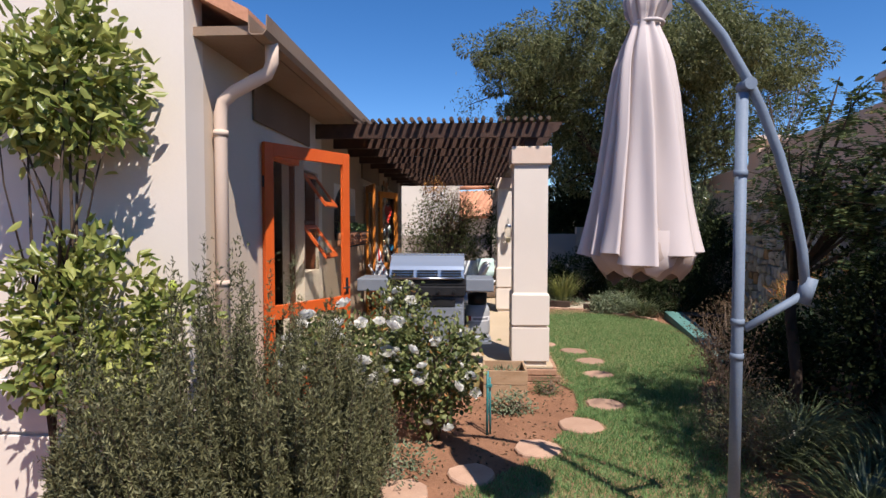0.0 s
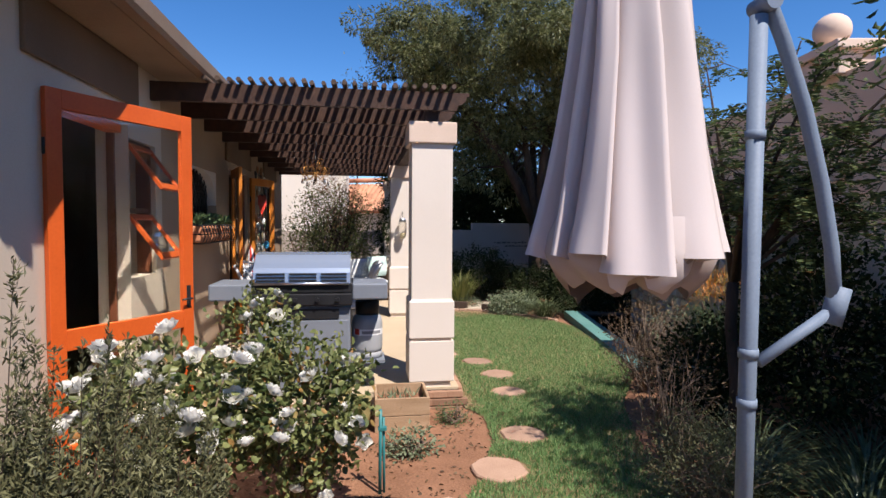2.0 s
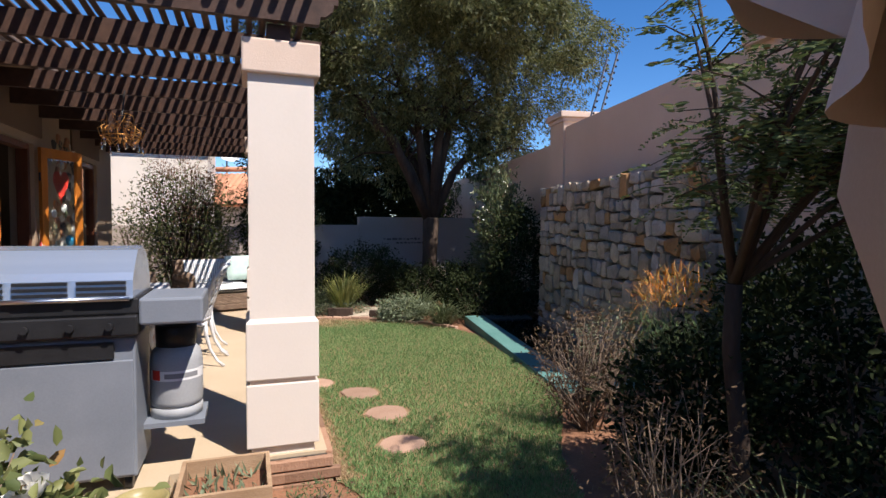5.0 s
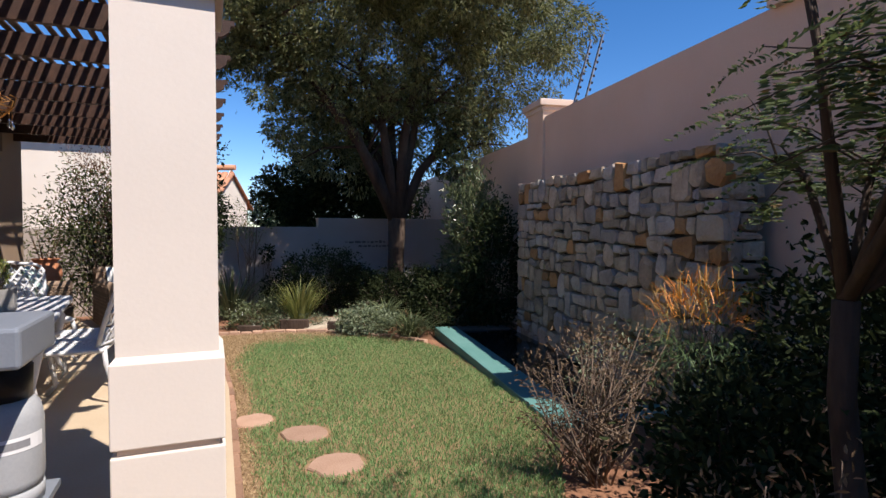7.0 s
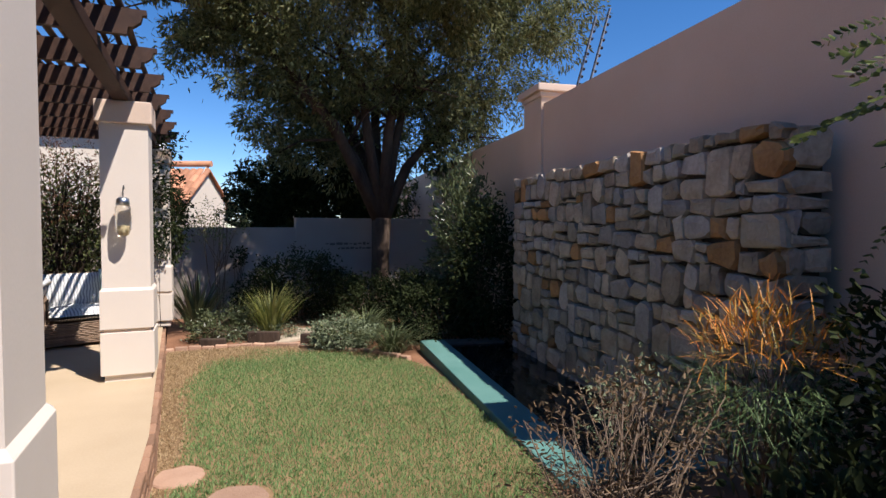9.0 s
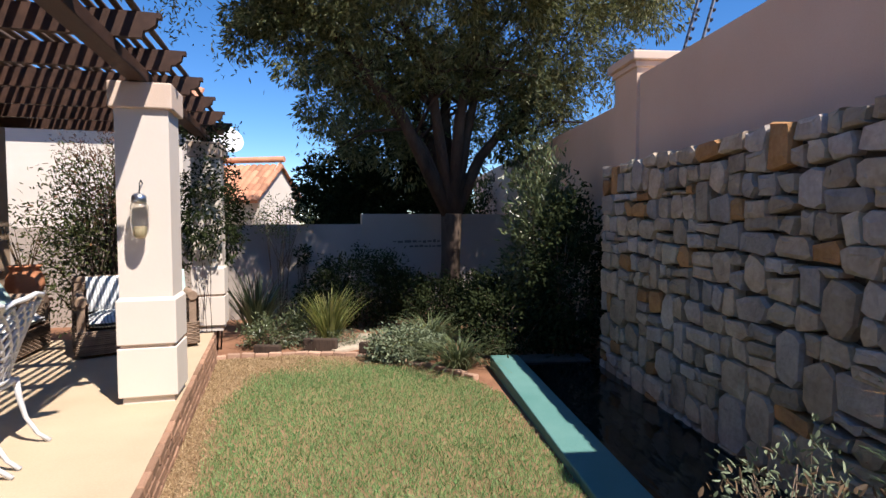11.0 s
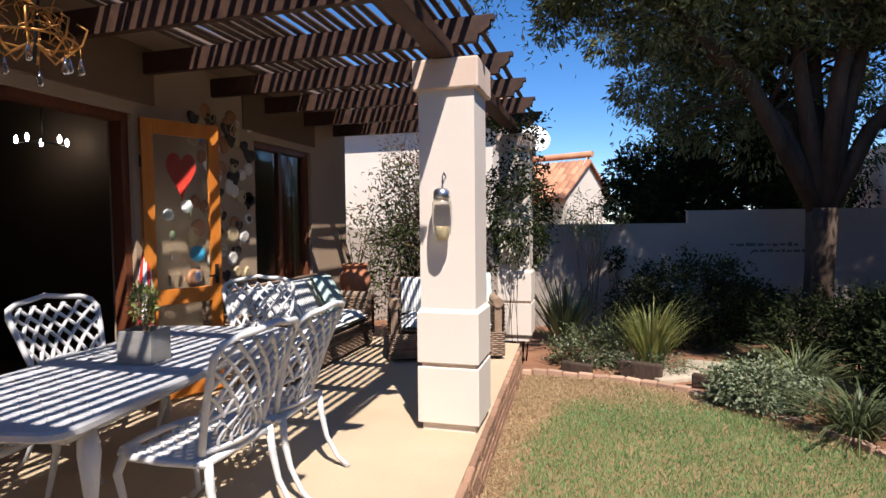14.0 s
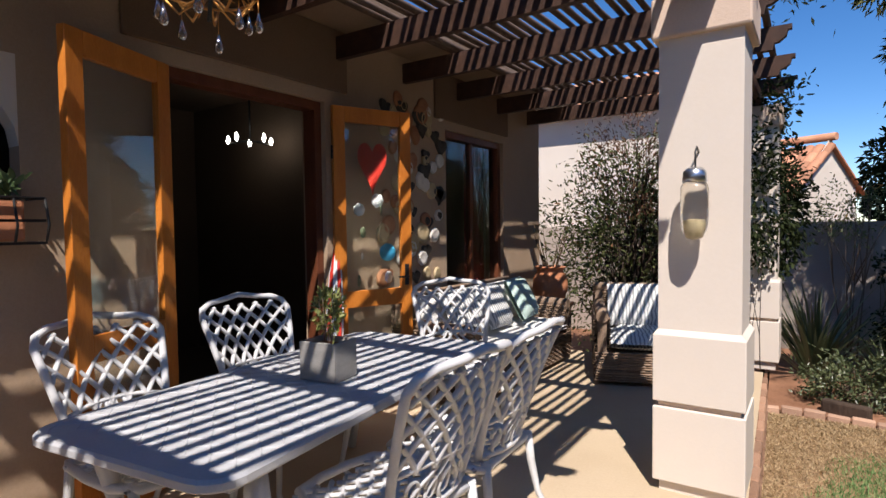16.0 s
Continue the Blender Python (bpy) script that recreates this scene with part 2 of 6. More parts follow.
def lathe(bm, profile, sides=20, m=None, close=True):
    """A turned body from (radius, height) pairs."""
    rings = [[bm.verts.new((r * math.cos(2 * math.pi * k / sides), r * math.sin(2 * math.pi * k / sides), z)) for k in range(sides)] for r, z in profile]
    for a, b in zip(rings, rings[1:]):
        for k in range(sides):
            bm.faces.new((a[k], a[(k + 1) % sides], b[(k + 1) % sides], b[k])).smooth = True
    if close:
        bm.faces.new(rings[0][::-1])
        bm.faces.new(rings[-1])
    if m is not None:
        bmesh.ops.transform(bm, matrix=m, verts=[v for r in rings for v in r])
    return bm


def arc(p, q, bulge, steps=8):
    """Points from p to q, bowed by the vector bulge."""
    p, q, b = Vector(p), Vector(q), Vector(bulge)
    return [p.lerp(q, i / steps) + b * math.sin(math.pi * i / steps) for i in range(steps + 1)]


def raw_mesh(name, verts, faces, mat, parent=None, label=""):
    """A mesh from arrays: verts (n, 3) and faces (m, 3)."""
    me = bpy.data.meshes.new(name)
    me.vertices.add(len(verts))
    me.vertices.foreach_set("co", np.asarray(verts, np.float32).ravel())
    k = faces.shape[1]
    me.loops.add(faces.size)
    me.loops.foreach_set("vertex_index", faces.astype(np.int32).ravel())
    me.polygons.add(len(faces))
    me.polygons.foreach_set("loop_start", np.arange(0, faces.size, k, dtype=np.int32))
    me.update(calc_edges=True)
    me.validate()
    me.materials.append(mat)
    ob = new(name, me)
    if parent:
        ob.parent = parent
        ob["kind"] = "stuff"
    if label:
        ob["label"] = label
    return ob


def unit(a):
    return a / np.maximum(np.linalg.norm(a, axis=1, keepdims=True), 1e-9)


def leaf_mesh(name, base, way, length, width, mat, parent=None, label="", droop=0.0, fold=0.25):
    """Many folded leaves, from base along way: broad ones oval, narrow ones of two triangles."""
    n = len(base)
    way = unit(way + np.array((0, 0, -droop)))
    side = unit(np.cross(way, unit(RNG.normal(size=(n, 3)))))
    up = np.cross(side, way)
    length = (length * RNG.uniform(0.65, 1.3, n))[:, None]
    width = (width * RNG.uniform(0.7, 1.25, n))[:, None]
    if n < 60000 and np.mean(width) > 0.3 * np.mean(length):
        lift = up * width * fold
        v = np.stack([base, base + way * length * .3 + side * width * .45 + lift, base + way * length * .7 + side * width * .38 + lift, base + way * length, base + way * length * .7 - side * width * .38 + lift, base + way * length * .3 - side * width * .45 + lift], 1).reshape(-1, 3)
        i = np.arange(n)[:, None] * 6
        f = np.concatenate([i + np.array([t]) for t in ((0, 1, 2), (0, 2, 3), (0, 3, 4), (0, 4, 5))])
        return raw_mesh(name, v, f, mat, parent, label)
    mid = base + way * length * 0.45
    v = np.stack([base, mid + side * width / 2 + up * width * fold, base + way * length, mid - side * width / 2 + up * width * fold], 1).reshape(-1, 3)
    i = np.arange(n)[:, None] * 4
    f = np.concatenate([i + np.array([[0, 1, 2]]), i + np.array([[0, 2, 3]])])
    return raw_mesh(name, v, f, mat, parent, label)


def blade_mesh(name, base, way, length, width, mat, parent=None, label="", bend=0.5, steps=4):
    """Arching strap leaves of several segments."""
    n = len(base)
    way = unit(way)
    flat = way * np.array((1, 1, 0))
    side = unit(np.cross(way, np.array((0, 0, 1.0))) + 1e-6)
    length = (length * RNG.uniform(0.6, 1.2, n))[:, None]
    width = (width * RNG.uniform(0.7, 1.2, n))[:, None]
    rows = []
    for k in range(steps + 1):
        u = k / steps
        p = base + way * length * u + unit(flat + 1e-6) * length * bend * 0.4 * u * u + np.array((0, 0, -1.0)) * length * bend * 0.55 * u ** 2.2
        w = width * (1 - u ** 2) / 2 + 0.0006
        rows += [p - side * w, p + side * w]
    v = np.stack(rows, 1).reshape(-1, 3)
    m = 2 * (steps + 1)
    i = np.arange(n)[:, None] * m
    f = np.concatenate([i + np.array([[2 * k, 2 * k + 1, 2 * k + 3, 2 * k + 2]]) for k in range(steps)])
    return raw_mesh(name, v, f, mat, parent, label)


def on_ball(n):
    return unit(RNG.normal(size=(n, 3)))


def clumps(centre, radii, count, per, spread, shell=0.55):
    """Points in clumps over an ellipsoid: an uneven crown with gaps. Returns the points and ways outward."""
    c = on_ball(count) * (shell + (1 - shell) * RNG.random((count, 1)) ** 0.5) * RNG.uniform(0.75, 1.08, (count, 1))
    mid = np.repeat(c * np.array(radii), per, 0)
    p = mid + RNG.normal(size=(count * per, 3)) * spread
    return p + np.array(centre), unit(unit(p) * 0.7 + RNG.normal(size=p.shape) * 0.7), c * np.array(radii) + np.array(centre)


def ground_z(y):
    return -0.17 - 0.0256 * min(max(y - 6.0, 0.0), 9.0)


ground_zs = np.vectorize(ground_z)

# ---- the ground ----
LEAN_WALL = radians(9.4)


def slant(along, off, z):
    """A place by the stone wall's own line: metres along it, metres behind its face, height."""
    return Vector((5.0 + math.sin(LEAN_WALL) * (along - 9.15) + math.cos(LEAN_WALL) * off, 9.15 + math.cos(LEAN_WALL) * (along - 9.15) - math.sin(LEAN_WALL) * off, z))


SLANT = Matrix(((math.cos(LEAN_WALL), math.sin(LEAN_WALL), 0, 5.0), (-math.sin(LEAN_WALL), math.cos(LEAN_WALL), 0, 9.15), (0, 0, 1, 0), (0, 0, 0, 1)))

bm = bmesh.new()
xs = [-400, -60, -12, -6, -3, -1, 1, 3, 5, 7, 12, 60, 400]
ys = [-400, -60, -8, 0, 2, 4, 6, 7, 8, 9, 10, 11, 12, 13, 14, 15, 18, 25, 60, 400]
grid = [[bm.verts.new((x, y, ground_z(y))) for y in ys] for x in xs]
for i in range(len(xs) - 1):
    for j in range(len(ys) - 1):
        bm.faces.new((grid[i][j], grid[i + 1][j], grid[i + 1][j + 1], grid[i][j + 1]))
structure("ground", bm, SOIL, "bare reddish garden soil", "ground")

LAWN_WEST = [(-0.7, 0.0), (-0.5, 3.2), (0.05, 4.5), (0.55, 5.0), (1.0, 5.75), (1.22, 6.4), (1.28, 7.0), (1.13, 7.42), (1.16, 10.0), (1.05, 12.5), (0.98, 14.62)]
LAWN_EAST = [(2.6, 0.0), (2.3, 3.2), (2.25, 4.6), (2.3, 5.4), (2.4, 6.2), (2.75, 7.2), (3.5, 8.4), (3.66, 8.9), (3.82, 10.0), (4.10, 12.0), (3.98, 12.65)]
LAWN_NORTH = [(3.62, 13.35), (2.8, 14.25), (1.95, 14.62), (1.3, 14.68)]


def at_y(line, y):
    for (xa, ya), (xb, yb) in zip(line, line[1:]):
        if ya <= y <= yb:
            return xa + (xb - xa) * (y - ya) / (yb - ya)
    return line[-1][0]


EAST_FULL = LAWN_EAST + LAWN_NORTH


def lawn_east(y):
    return at_y(EAST_FULL, y)


bm = bmesh.new()
rows = []
for k in range(150):
    y = 0.1 + 14.55 * k / 149
    a, b = at_y(LAWN_WEST, y), lawn_east(y)
    wob = 0.03 * noise.noise((y * 3, 0, 0))
    rows.append([bm.verts.new((a + wob + (b - a) * u / 8, y, ground_z(y) + 0.012)) for u in range(9)])
for a, b in zip(rows, rows[1:]):
    for u in range(8):
        bm.faces.new((a[u], a[u + 1], b[u + 1], b[u]))
lawn = structure("lawn", bm, TURF, "short dry garden lawn with worn straw edges", "lawn")

# ---- patio ----
bm = bmesh.new()
outline = [(-1.75, 7.05), (0.17, 7.05), (0.17, 7.32), (0.45, 7.32), (0.45, 7.40), (1.10, 7.40), (1.13, 10.0), (1.02, 12.5), (0.93, 14.66), (-1.75, 14.66)]
low = [bm.verts.new((x, y, -0.45)) for x, y in outline]
top = [bm.verts.new((x, y, 0.0)) for x, y in outline]
bm.faces.new(top)
for k in range(len(outline)):
    j = (k + 1) % len(outline)
    bm.faces.new((low[k], low[j], top[j], top[k]))
structure("patio_floor", bm, SCREED, "sandy smooth screed patio floor", "floor")

# ---- house ----
WALL_X = -1.75


def wall_with_openings(name, x0, x1, y0, y1, z0, z1, holes, mat, label):
    """A wall along y, thick from x0 to x1, cut by holes (ya, yb, za, zb)."""
    bm = bmesh.new()
    cuts = sorted({y0, y1, *(h[0] for h in holes), *(h[1] for h in holes)})
    for a, b in zip(cuts, cuts[1:]):
        gaps = sorted((h[2], h[3]) for h in holes if h[0] <= a + 1e-6 and h[1] >= b - 1e-6)
        z = z0
        for za, zb in gaps:
            if za > z:
                box(bm, x0, x1, a, b, z, za)
            z = zb
        if z1 > z:
            box(bm, x0, x1, a, b, z, z1)
    bmesh.ops.remove_doubles(bm, verts=bm.verts, dist=0.0005)
    return structure(name, bm, mat, label, "wall")


DOOR_A = (5.62, 6.855, -0.02, 2.42)
WINDOW_A = (6.86, 7.44, 1.16, 2.32)
ARCH = (8.20, 9.59, 1.50, 2.27)
DOOR_B = (10.28, 11.54, 0.0, 2.40)
WINDOW_B = (13.18, 14.42, 0.55, 2.42)
# One cream wall in two pieces; both colours carry painted shade.
wall_with_openings("wall_east_1", WALL_X - 0.25, WALL_X, 4.56, 7.60, -0.5, 3.02, [DOOR_A, WINDOW_A], HOUSE_PLASTER, "cream house wall, eave shade tinted into its plaster")
wall_with_openings("wall_east_2", WALL_X - 0.25, WALL_X, 7.60, 15.45, -0.5, 3.02, [ARCH, DOOR_B, WINDOW_B], PATIO_PLASTER, "plastered house wall, pergola shade put into its tan colour")
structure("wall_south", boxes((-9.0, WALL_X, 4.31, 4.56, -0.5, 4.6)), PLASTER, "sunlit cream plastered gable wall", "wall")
structure("plinth_south", boxes((-9.0, WALL_X - 0.002, 4.27, 4.308, -0.5, 0.27), (-9.0, WALL_X - 0.002, 4.275, 4.308, 0.295, 0.65), bevel=0.004), PLASTER, "cream plaster plinth with a shadow groove", "trim")
structure("wall_north", boxes((-9.0, WALL_X - 0.25, 15.0, 15.25, -0.5, 3.02)), PLASTER, "cream plastered end wall of the house", "wall")
structure("wall_west", boxes((-9.0, -8.75, 4.56, 15.0, -0.5, 3.02)), PLASTER, "cream plastered rear wall of the house", "wall")
structure("interior_floor", boxes((-8.75, WALL_X - 0.25, 4.56, 15.0, -0.3, -0.02)), DARK_ROOM, "floor inside the house, dimness put into its colour", "floor")
structure("interior_wall", boxes((-5.2, -5.1, 4.56, 15.0, -0.02, 2.9), (-5.1, -2.0, 9.0, 9.1, -0.02, 2.9), (-5.1, -2.0, 12.6, 12.7, -0.02, 2.9)), DARK_ROOM, "inner wall of the house, dimness put into its colour", "wall")
structure("ceiling", boxes((-8.75, WALL_X - 0.25, 4.56, 15.0, 2.9, 2.98)), DARK_ROOM, "ceiling inside the house, dimness put into its colour", "ceiling")

bm = bmesh.new()
EAVE_X, EAVE_Z = -1.36, 3.03
v = [bm.verts.new(p) for p in ((EAVE_X, 4.40, EAVE_Z), (-5.4, 4.40, 5.1), (-5.4, 15.4, 5.1), (EAVE_X, 15.4, EAVE_Z), (EAVE_X, 4.40, EAVE_Z + 0.09), (-5.4, 4.40, 5.19), (-5.4, 15.4, 5.19), (EAVE_X, 15.4, EAVE_Z + 0.09), (-9.4, 4.40, 3.03), (-9.4, 15.4, 3.03), (-9.4, 4.40, 3.12), (-9.4, 15.4, 3.12))]
for f in ((0, 3, 2, 1), (4, 5, 6, 7), (0, 4, 7, 3), (0, 1, 5, 4), (3, 7, 6, 2), (1, 2, 9, 8), (5, 10, 11, 6), (1, 8, 10, 5), (2, 6, 11, 9), (8, 9, 11, 10)):
    bm.faces.new([v[k] for k in f])
structure("roof", bm, ROOF_TILE, "terracotta tiled house roof", "roof")
structure("soffit", boxes((WALL_X, EAVE_X, 4.43, 15.4, 2.96, 3.02)), EAVE_PAINT, "brown boarded eave soffit", "trim")

LINTEL = surface("brown_lintel_paint", (0.14, 0.085, 0.052), (0.20, 0.13, 0.082), 1.2, 0.85, 0.12, 90)
for k, (y0, y1, z0) in enumerate(((5.42, 7.02, 2.585), (10.06, 11.76, 2.49), (12.98, 14.50, 2.50))):
    structure("lintel_%d" % (k + 1), boxes((WALL_X, WALL_X + 0.03, y0, y1, z0, 2.955), bevel=0.008), LINTEL, "brown painted lintel band above the opening", "trim")

gutter = thing("gutter", "tan painted gutter and downpipe on the eave", "gutter", pose(EAVE_X, 4.40, 2.95))
bm = bmesh.new()
prof = [(0.0, 0.13), (0.0, 0.02), (0.02, 0.0), (0.10, 0.0), (0.125, 0.03), (0.13, 0.13), (0.122, 0.13), (0.117, 0.035), (0.10, 0.008), (0.02, 0.008), (0.008, 0.02), (0.008, 0.13)]
ra = [bm.verts.new((x, 0.0, z)) for x, z in prof]
rb = [bm.verts.new((x, 10.9, z)) for x, z in prof]
for k in range(len(prof)):
    j = (k + 1) % len(prof)
    bm.faces.new((ra[k], ra[j], rb[j], rb[k]))
bm.faces.new(ra)
bm.faces.new(rb[::-1])
part("channel", bm, EAVE_PAINT, gutter, "brown painted gutter channel")
pipe_points = [(0.07, 0.24, 0.02), (0.07, 0.24, -0.12), (0.04, 0.24, -0.19), (-0.22, 0.27, -0.31), (-0.30, 0.28, -0.37), (-0.325, 0.28, -0.46), (-0.325, 0.28, -3.2)]
part("downpipe", tubes((pipe_points, 0.047), sides=14), CAP_PLASTER, gutter)
for z in (-0.62, -1.7, -2.6):
    part("bracket", tubes(([(-0.325, 0.28, z), (-0.325, 0.28, z + 0.04)], 0.054), sides=14), CAP_PLASTER, gutter)

# ---- pillars ----


def pillar(y, label, h=2.63, x0=0.60, x1=1.05):
    p = thing("pillar", label, "pillar", pose((x0 + x1) / 2, y, 0), "patio pillars")
    w = (x1 - x0) / 2
    d = w
    part("base", boxes((-w + .03, w - .03, .03, 2 * d - .03, -0.02, 0.06)), PLASTER, p)
    part("plinth_block", boxes((-w, w, 0, 2 * d, 0.06, 0.465), bevel=0.006), PLASTER, p)
    part("groove", boxes((-w + .025, w - .025, .025, 2 * d - .025, 0.465, 0.495)), CAP_PLASTER, p)
    bm = boxes((-w, w, 0, 2 * d, 0.495, 0.86), bevel=0.006)
    part("plinth_block", bm, PLASTER, p)
    bm = bmesh.new()
    rings = []
    for inset, z in ((0.004, 0.86), (0.024, 0.885), (0.024, h - 0.205)):
        rings.append([bm.verts.new((sx * (w - inset), d + sy * (d - inset), z)) for sx, sy in ((-1, -1), (1, -1), (1, 1), (-1, 1))])
    for a, b in zip(rings, rings[1:]):
        for k in range(4):
            bm.faces.new((a[k], a[(k + 1) % 4], b[(k + 1) % 4], b[k]))
    part("shaft", bm, PLASTER, p)
    part("cap", boxes((-w - .012, w + .012, -.012, 2 * d + .012, h - 0.21, h), bevel=0.012), CAP_PLASTER, p, "peach plaster cap")
    return p


pillar(7.40, "cream plastered square pillar with a peach cap")
pillar(11.63, "cream plastered square pillar carrying a glass lantern")
pillar(14.86, "cream plastered pillar in leafy shade", 2.60, 0.62, 1.05)
structure("pillar_footing", boxes((0.63, 1.10, 7.385, 7.40, -0.3, -0.02)), MORTAR, "mortar footing under the pillar", "trim")

# ---- pergola ----
pergola = thing("pergola", "dark stained timber pergola roofed with rough round laths", "pergola", pose(0, 7.0, 2.63))
part("girder", boxes((0.74, 0.88, 0.41, 8.35, 0.003, 0.10), bevel=0.006), DARK_WOOD, pergola)
for k in range(10):
    y = 0.34 + 0.86 * k
    bm = bmesh.new()
    side = [(-1.75, 0.10), (-1.75, 0.27), (1.17, 0.27), (1.17, 0.235), (1.145, 0.235), (1.135, 0.19), (1.09, 0.155), (1.06, 0.15), (1.05, 0.10)]
    fa = [bm.verts.new((x, y, z)) for x, z in side]
    fb = [bm.verts.new((x, y + 0.055, z)) for x, z in side]
    bm.faces.new(fa[::-1])
    bm.faces.new(fb)
    for i in range(len(side)):
        j = (i + 1) % len(side)
        bm.faces.new((fa[i], fa[j], fb[j], fb[i]))
    part("rafter", bm, DARK_WOOD, pergola)
rnd = random.Random(4)
for k in range(25):
    x = -1.24 + 0.0935 * k
    r = rnd.uniform(0.022, 0.029)
    pts, drift = [], rnd.uniform(-0.01, 0.01)
    y0, y1 = rnd.uniform(0.19, 0.27), 8.35 + rnd.uniform(0, 0.15)
    for i in range(23):
        y = y0 + (y1 - y0) * i / 22
        drift += rnd.uniform(-0.009, 0.009)
        drift *= 0.9
        pts.append((x + drift, y, 0.27 + r + rnd.uniform(-0.001, 0.002)))
    part("lath", tubes((pts, [r * rnd.uniform(0.85, 1.1) for _ in pts]), sides=6), LATH, pergola)

# ---- boundary walls ----
bm = bmesh.new()
box(bm, 0.50, 0.73, -3.0 - 9.15 + 0, 13.2 - 9.15, -0.6, 3.27, m=SLANT)
box(bm, 0.50, 0.73, 13.2 - 9.15, 26 - 9.15, -0.6, 3.04, m=SLANT)
structure("wall_boundary", bm, WARM_PLASTER, "tall tan plastered boundary wall", "wall")
bm = bmesh.new()
box(bm, 0.46, 1.12, 12.74 - 9.15, 13.40 - 9.15, -0.6, 3.37, m=SLANT)
structure("wall_pier", bm, WARM_PLASTER, "tan plastered wall pier", "wall")
bm = bmesh.new()
box(bm, 0.43, 1.15, 12.71 - 9.15, 13.43 - 9.15, 3.37, 3.44, 0.01, m=SLANT)
box(bm, 0.38, 1.20, 12.66 - 9.15, 13.48 - 9.15, 3.44, 3.55, 0.015, m=SLANT)
structure("pier_cap", bm, CAP_PLASTER, "stepped peach pier cap", "trim")
bm = bmesh.new()
box(bm, 0.42, 0.81, 7.3 - 9.15, 8.1 - 9.15, 3.25, 3.50, 0.01, m=SLANT)
box(bm, 0.36, 0.87, 7.24 - 9.15, 8.16 - 9.15, 3.50, 3.60, 0.015, m=SLANT)
structure("pier_cap_2", bm, CAP_PLASTER, "stepped peach pier cap under a ball finial", "trim")
bm = bmesh.new()
lathe(bm, [(0.02, 0), (0.08, 0.0), (0.07, 0.03)] + [(0.19 * math.sin(a), 0.22 - 0.19 * math.cos(a)) for a in np.linspace(0.4, 3.1, 12)], 20)
ball = part("ball_finial", bm, CAP_PLASTER)
ball.matrix_world = Matrix.Translation(slant(7.7, 0.6, 3.60))
tagged(ball, "round peach plaster ball finial on the wall pier", "finial")
structure("wall_back", boxes((0.4, 3.32, 18.0, 18.22, -0.6, 1.45), (3.32, 7.6, 17.95, 18.22, -0.6, 1.66)), GREY_PLASTER, "weathered grey plastered rear garden wall", "wall")
structure("wall_back_left", boxes((-9.0, 0.4, 18.02, 18.22, -0.6, 1.40)), GREY_PLASTER, "weathered grey plastered rear garden wall", "wall")
structure("wall_behind", boxes((-9.0, 4.5, -3.2, -3.0, -0.6, 2.2)), WARM_PLASTER, "tan plastered garden wall behind the walk", "wall")

# ---- pond ----
pond = thing("pond", "teal painted raised pond with dark water", "pond", SLANT @ pose(-1.27, 0, 0))
TOP = -0.20
part("rim", boxes((0.0, 0.36, -0.75, 3.95, -0.62, TOP), bevel=0.012), TEAL, pond, "teal painted rim")
part("rim", boxes((0.36, 1.2, -0.75, -0.42, -0.62, TOP - 0.004), bevel=0.012), TEAL, pond)
part("rim", boxes((0.36, 1.2, 3.62, 3.95, -0.62, TOP - 0.004), bevel=0.012), MORTAR, pond, "dark unpainted rim")
WATER, n_, l_, b_ = material("dark_pond_water")
b_.inputs["Base Color"].default_value, b_.inputs["Roughness"].default_value = (0.006, 0.012, 0.012, 1), 0.06
wave = n_.new("ShaderNodeTexNoise")
wave.inputs["Scale"].default_value = 9
wb = n_.new("ShaderNodeBump")
wb.inputs["Strength"].default_value, wb.inputs["Distance"].default_value = 0.25, 0.02
l_.new(wave.outputs[0], wb.inputs["Height"])
l_.new(wb.outputs[0], b_.inputs["Normal"])
part("water", boxes((0.36, 1.27, -0.42, 3.62, -0.60, TOP - 0.028)), WATER, pond, "dark still water")

# ---- stone wall ----
stone_wall = tagged(part("wall_stone", boxes((0.07, 0.34, -1.10, 3.45, -0.5, 2.07)), MORTAR), "rubble stone feature wall behind the pond", "wall", kind="structure")
stone_wall.matrix_world = SLANT
rnd = random.Random(21)


def split(y0, y1, z0, z1, out):
    w, h = y1 - y0, z1 - z0
    limit = rnd.uniform(0.018, 0.105)
    if w * h < limit and w < 0.50 and h < 0.42 or (w < 0.18 and h < 0.18):
        out.append((y0, y1, z0, z1))
    elif w / h > rnd.uniform(0.75, 1.55):
        c = y0 + w * rnd.uniform(0.22, 0.78)
        split(y0, c, z0, z1, out)
        split(c, y1, z0, z1, out)
    else:
        c = z0 + h * rnd.uniform(0.22, 0.78)
        split(y0, y1, z0, c, out)
        split(y0, y1, c, z1, out)


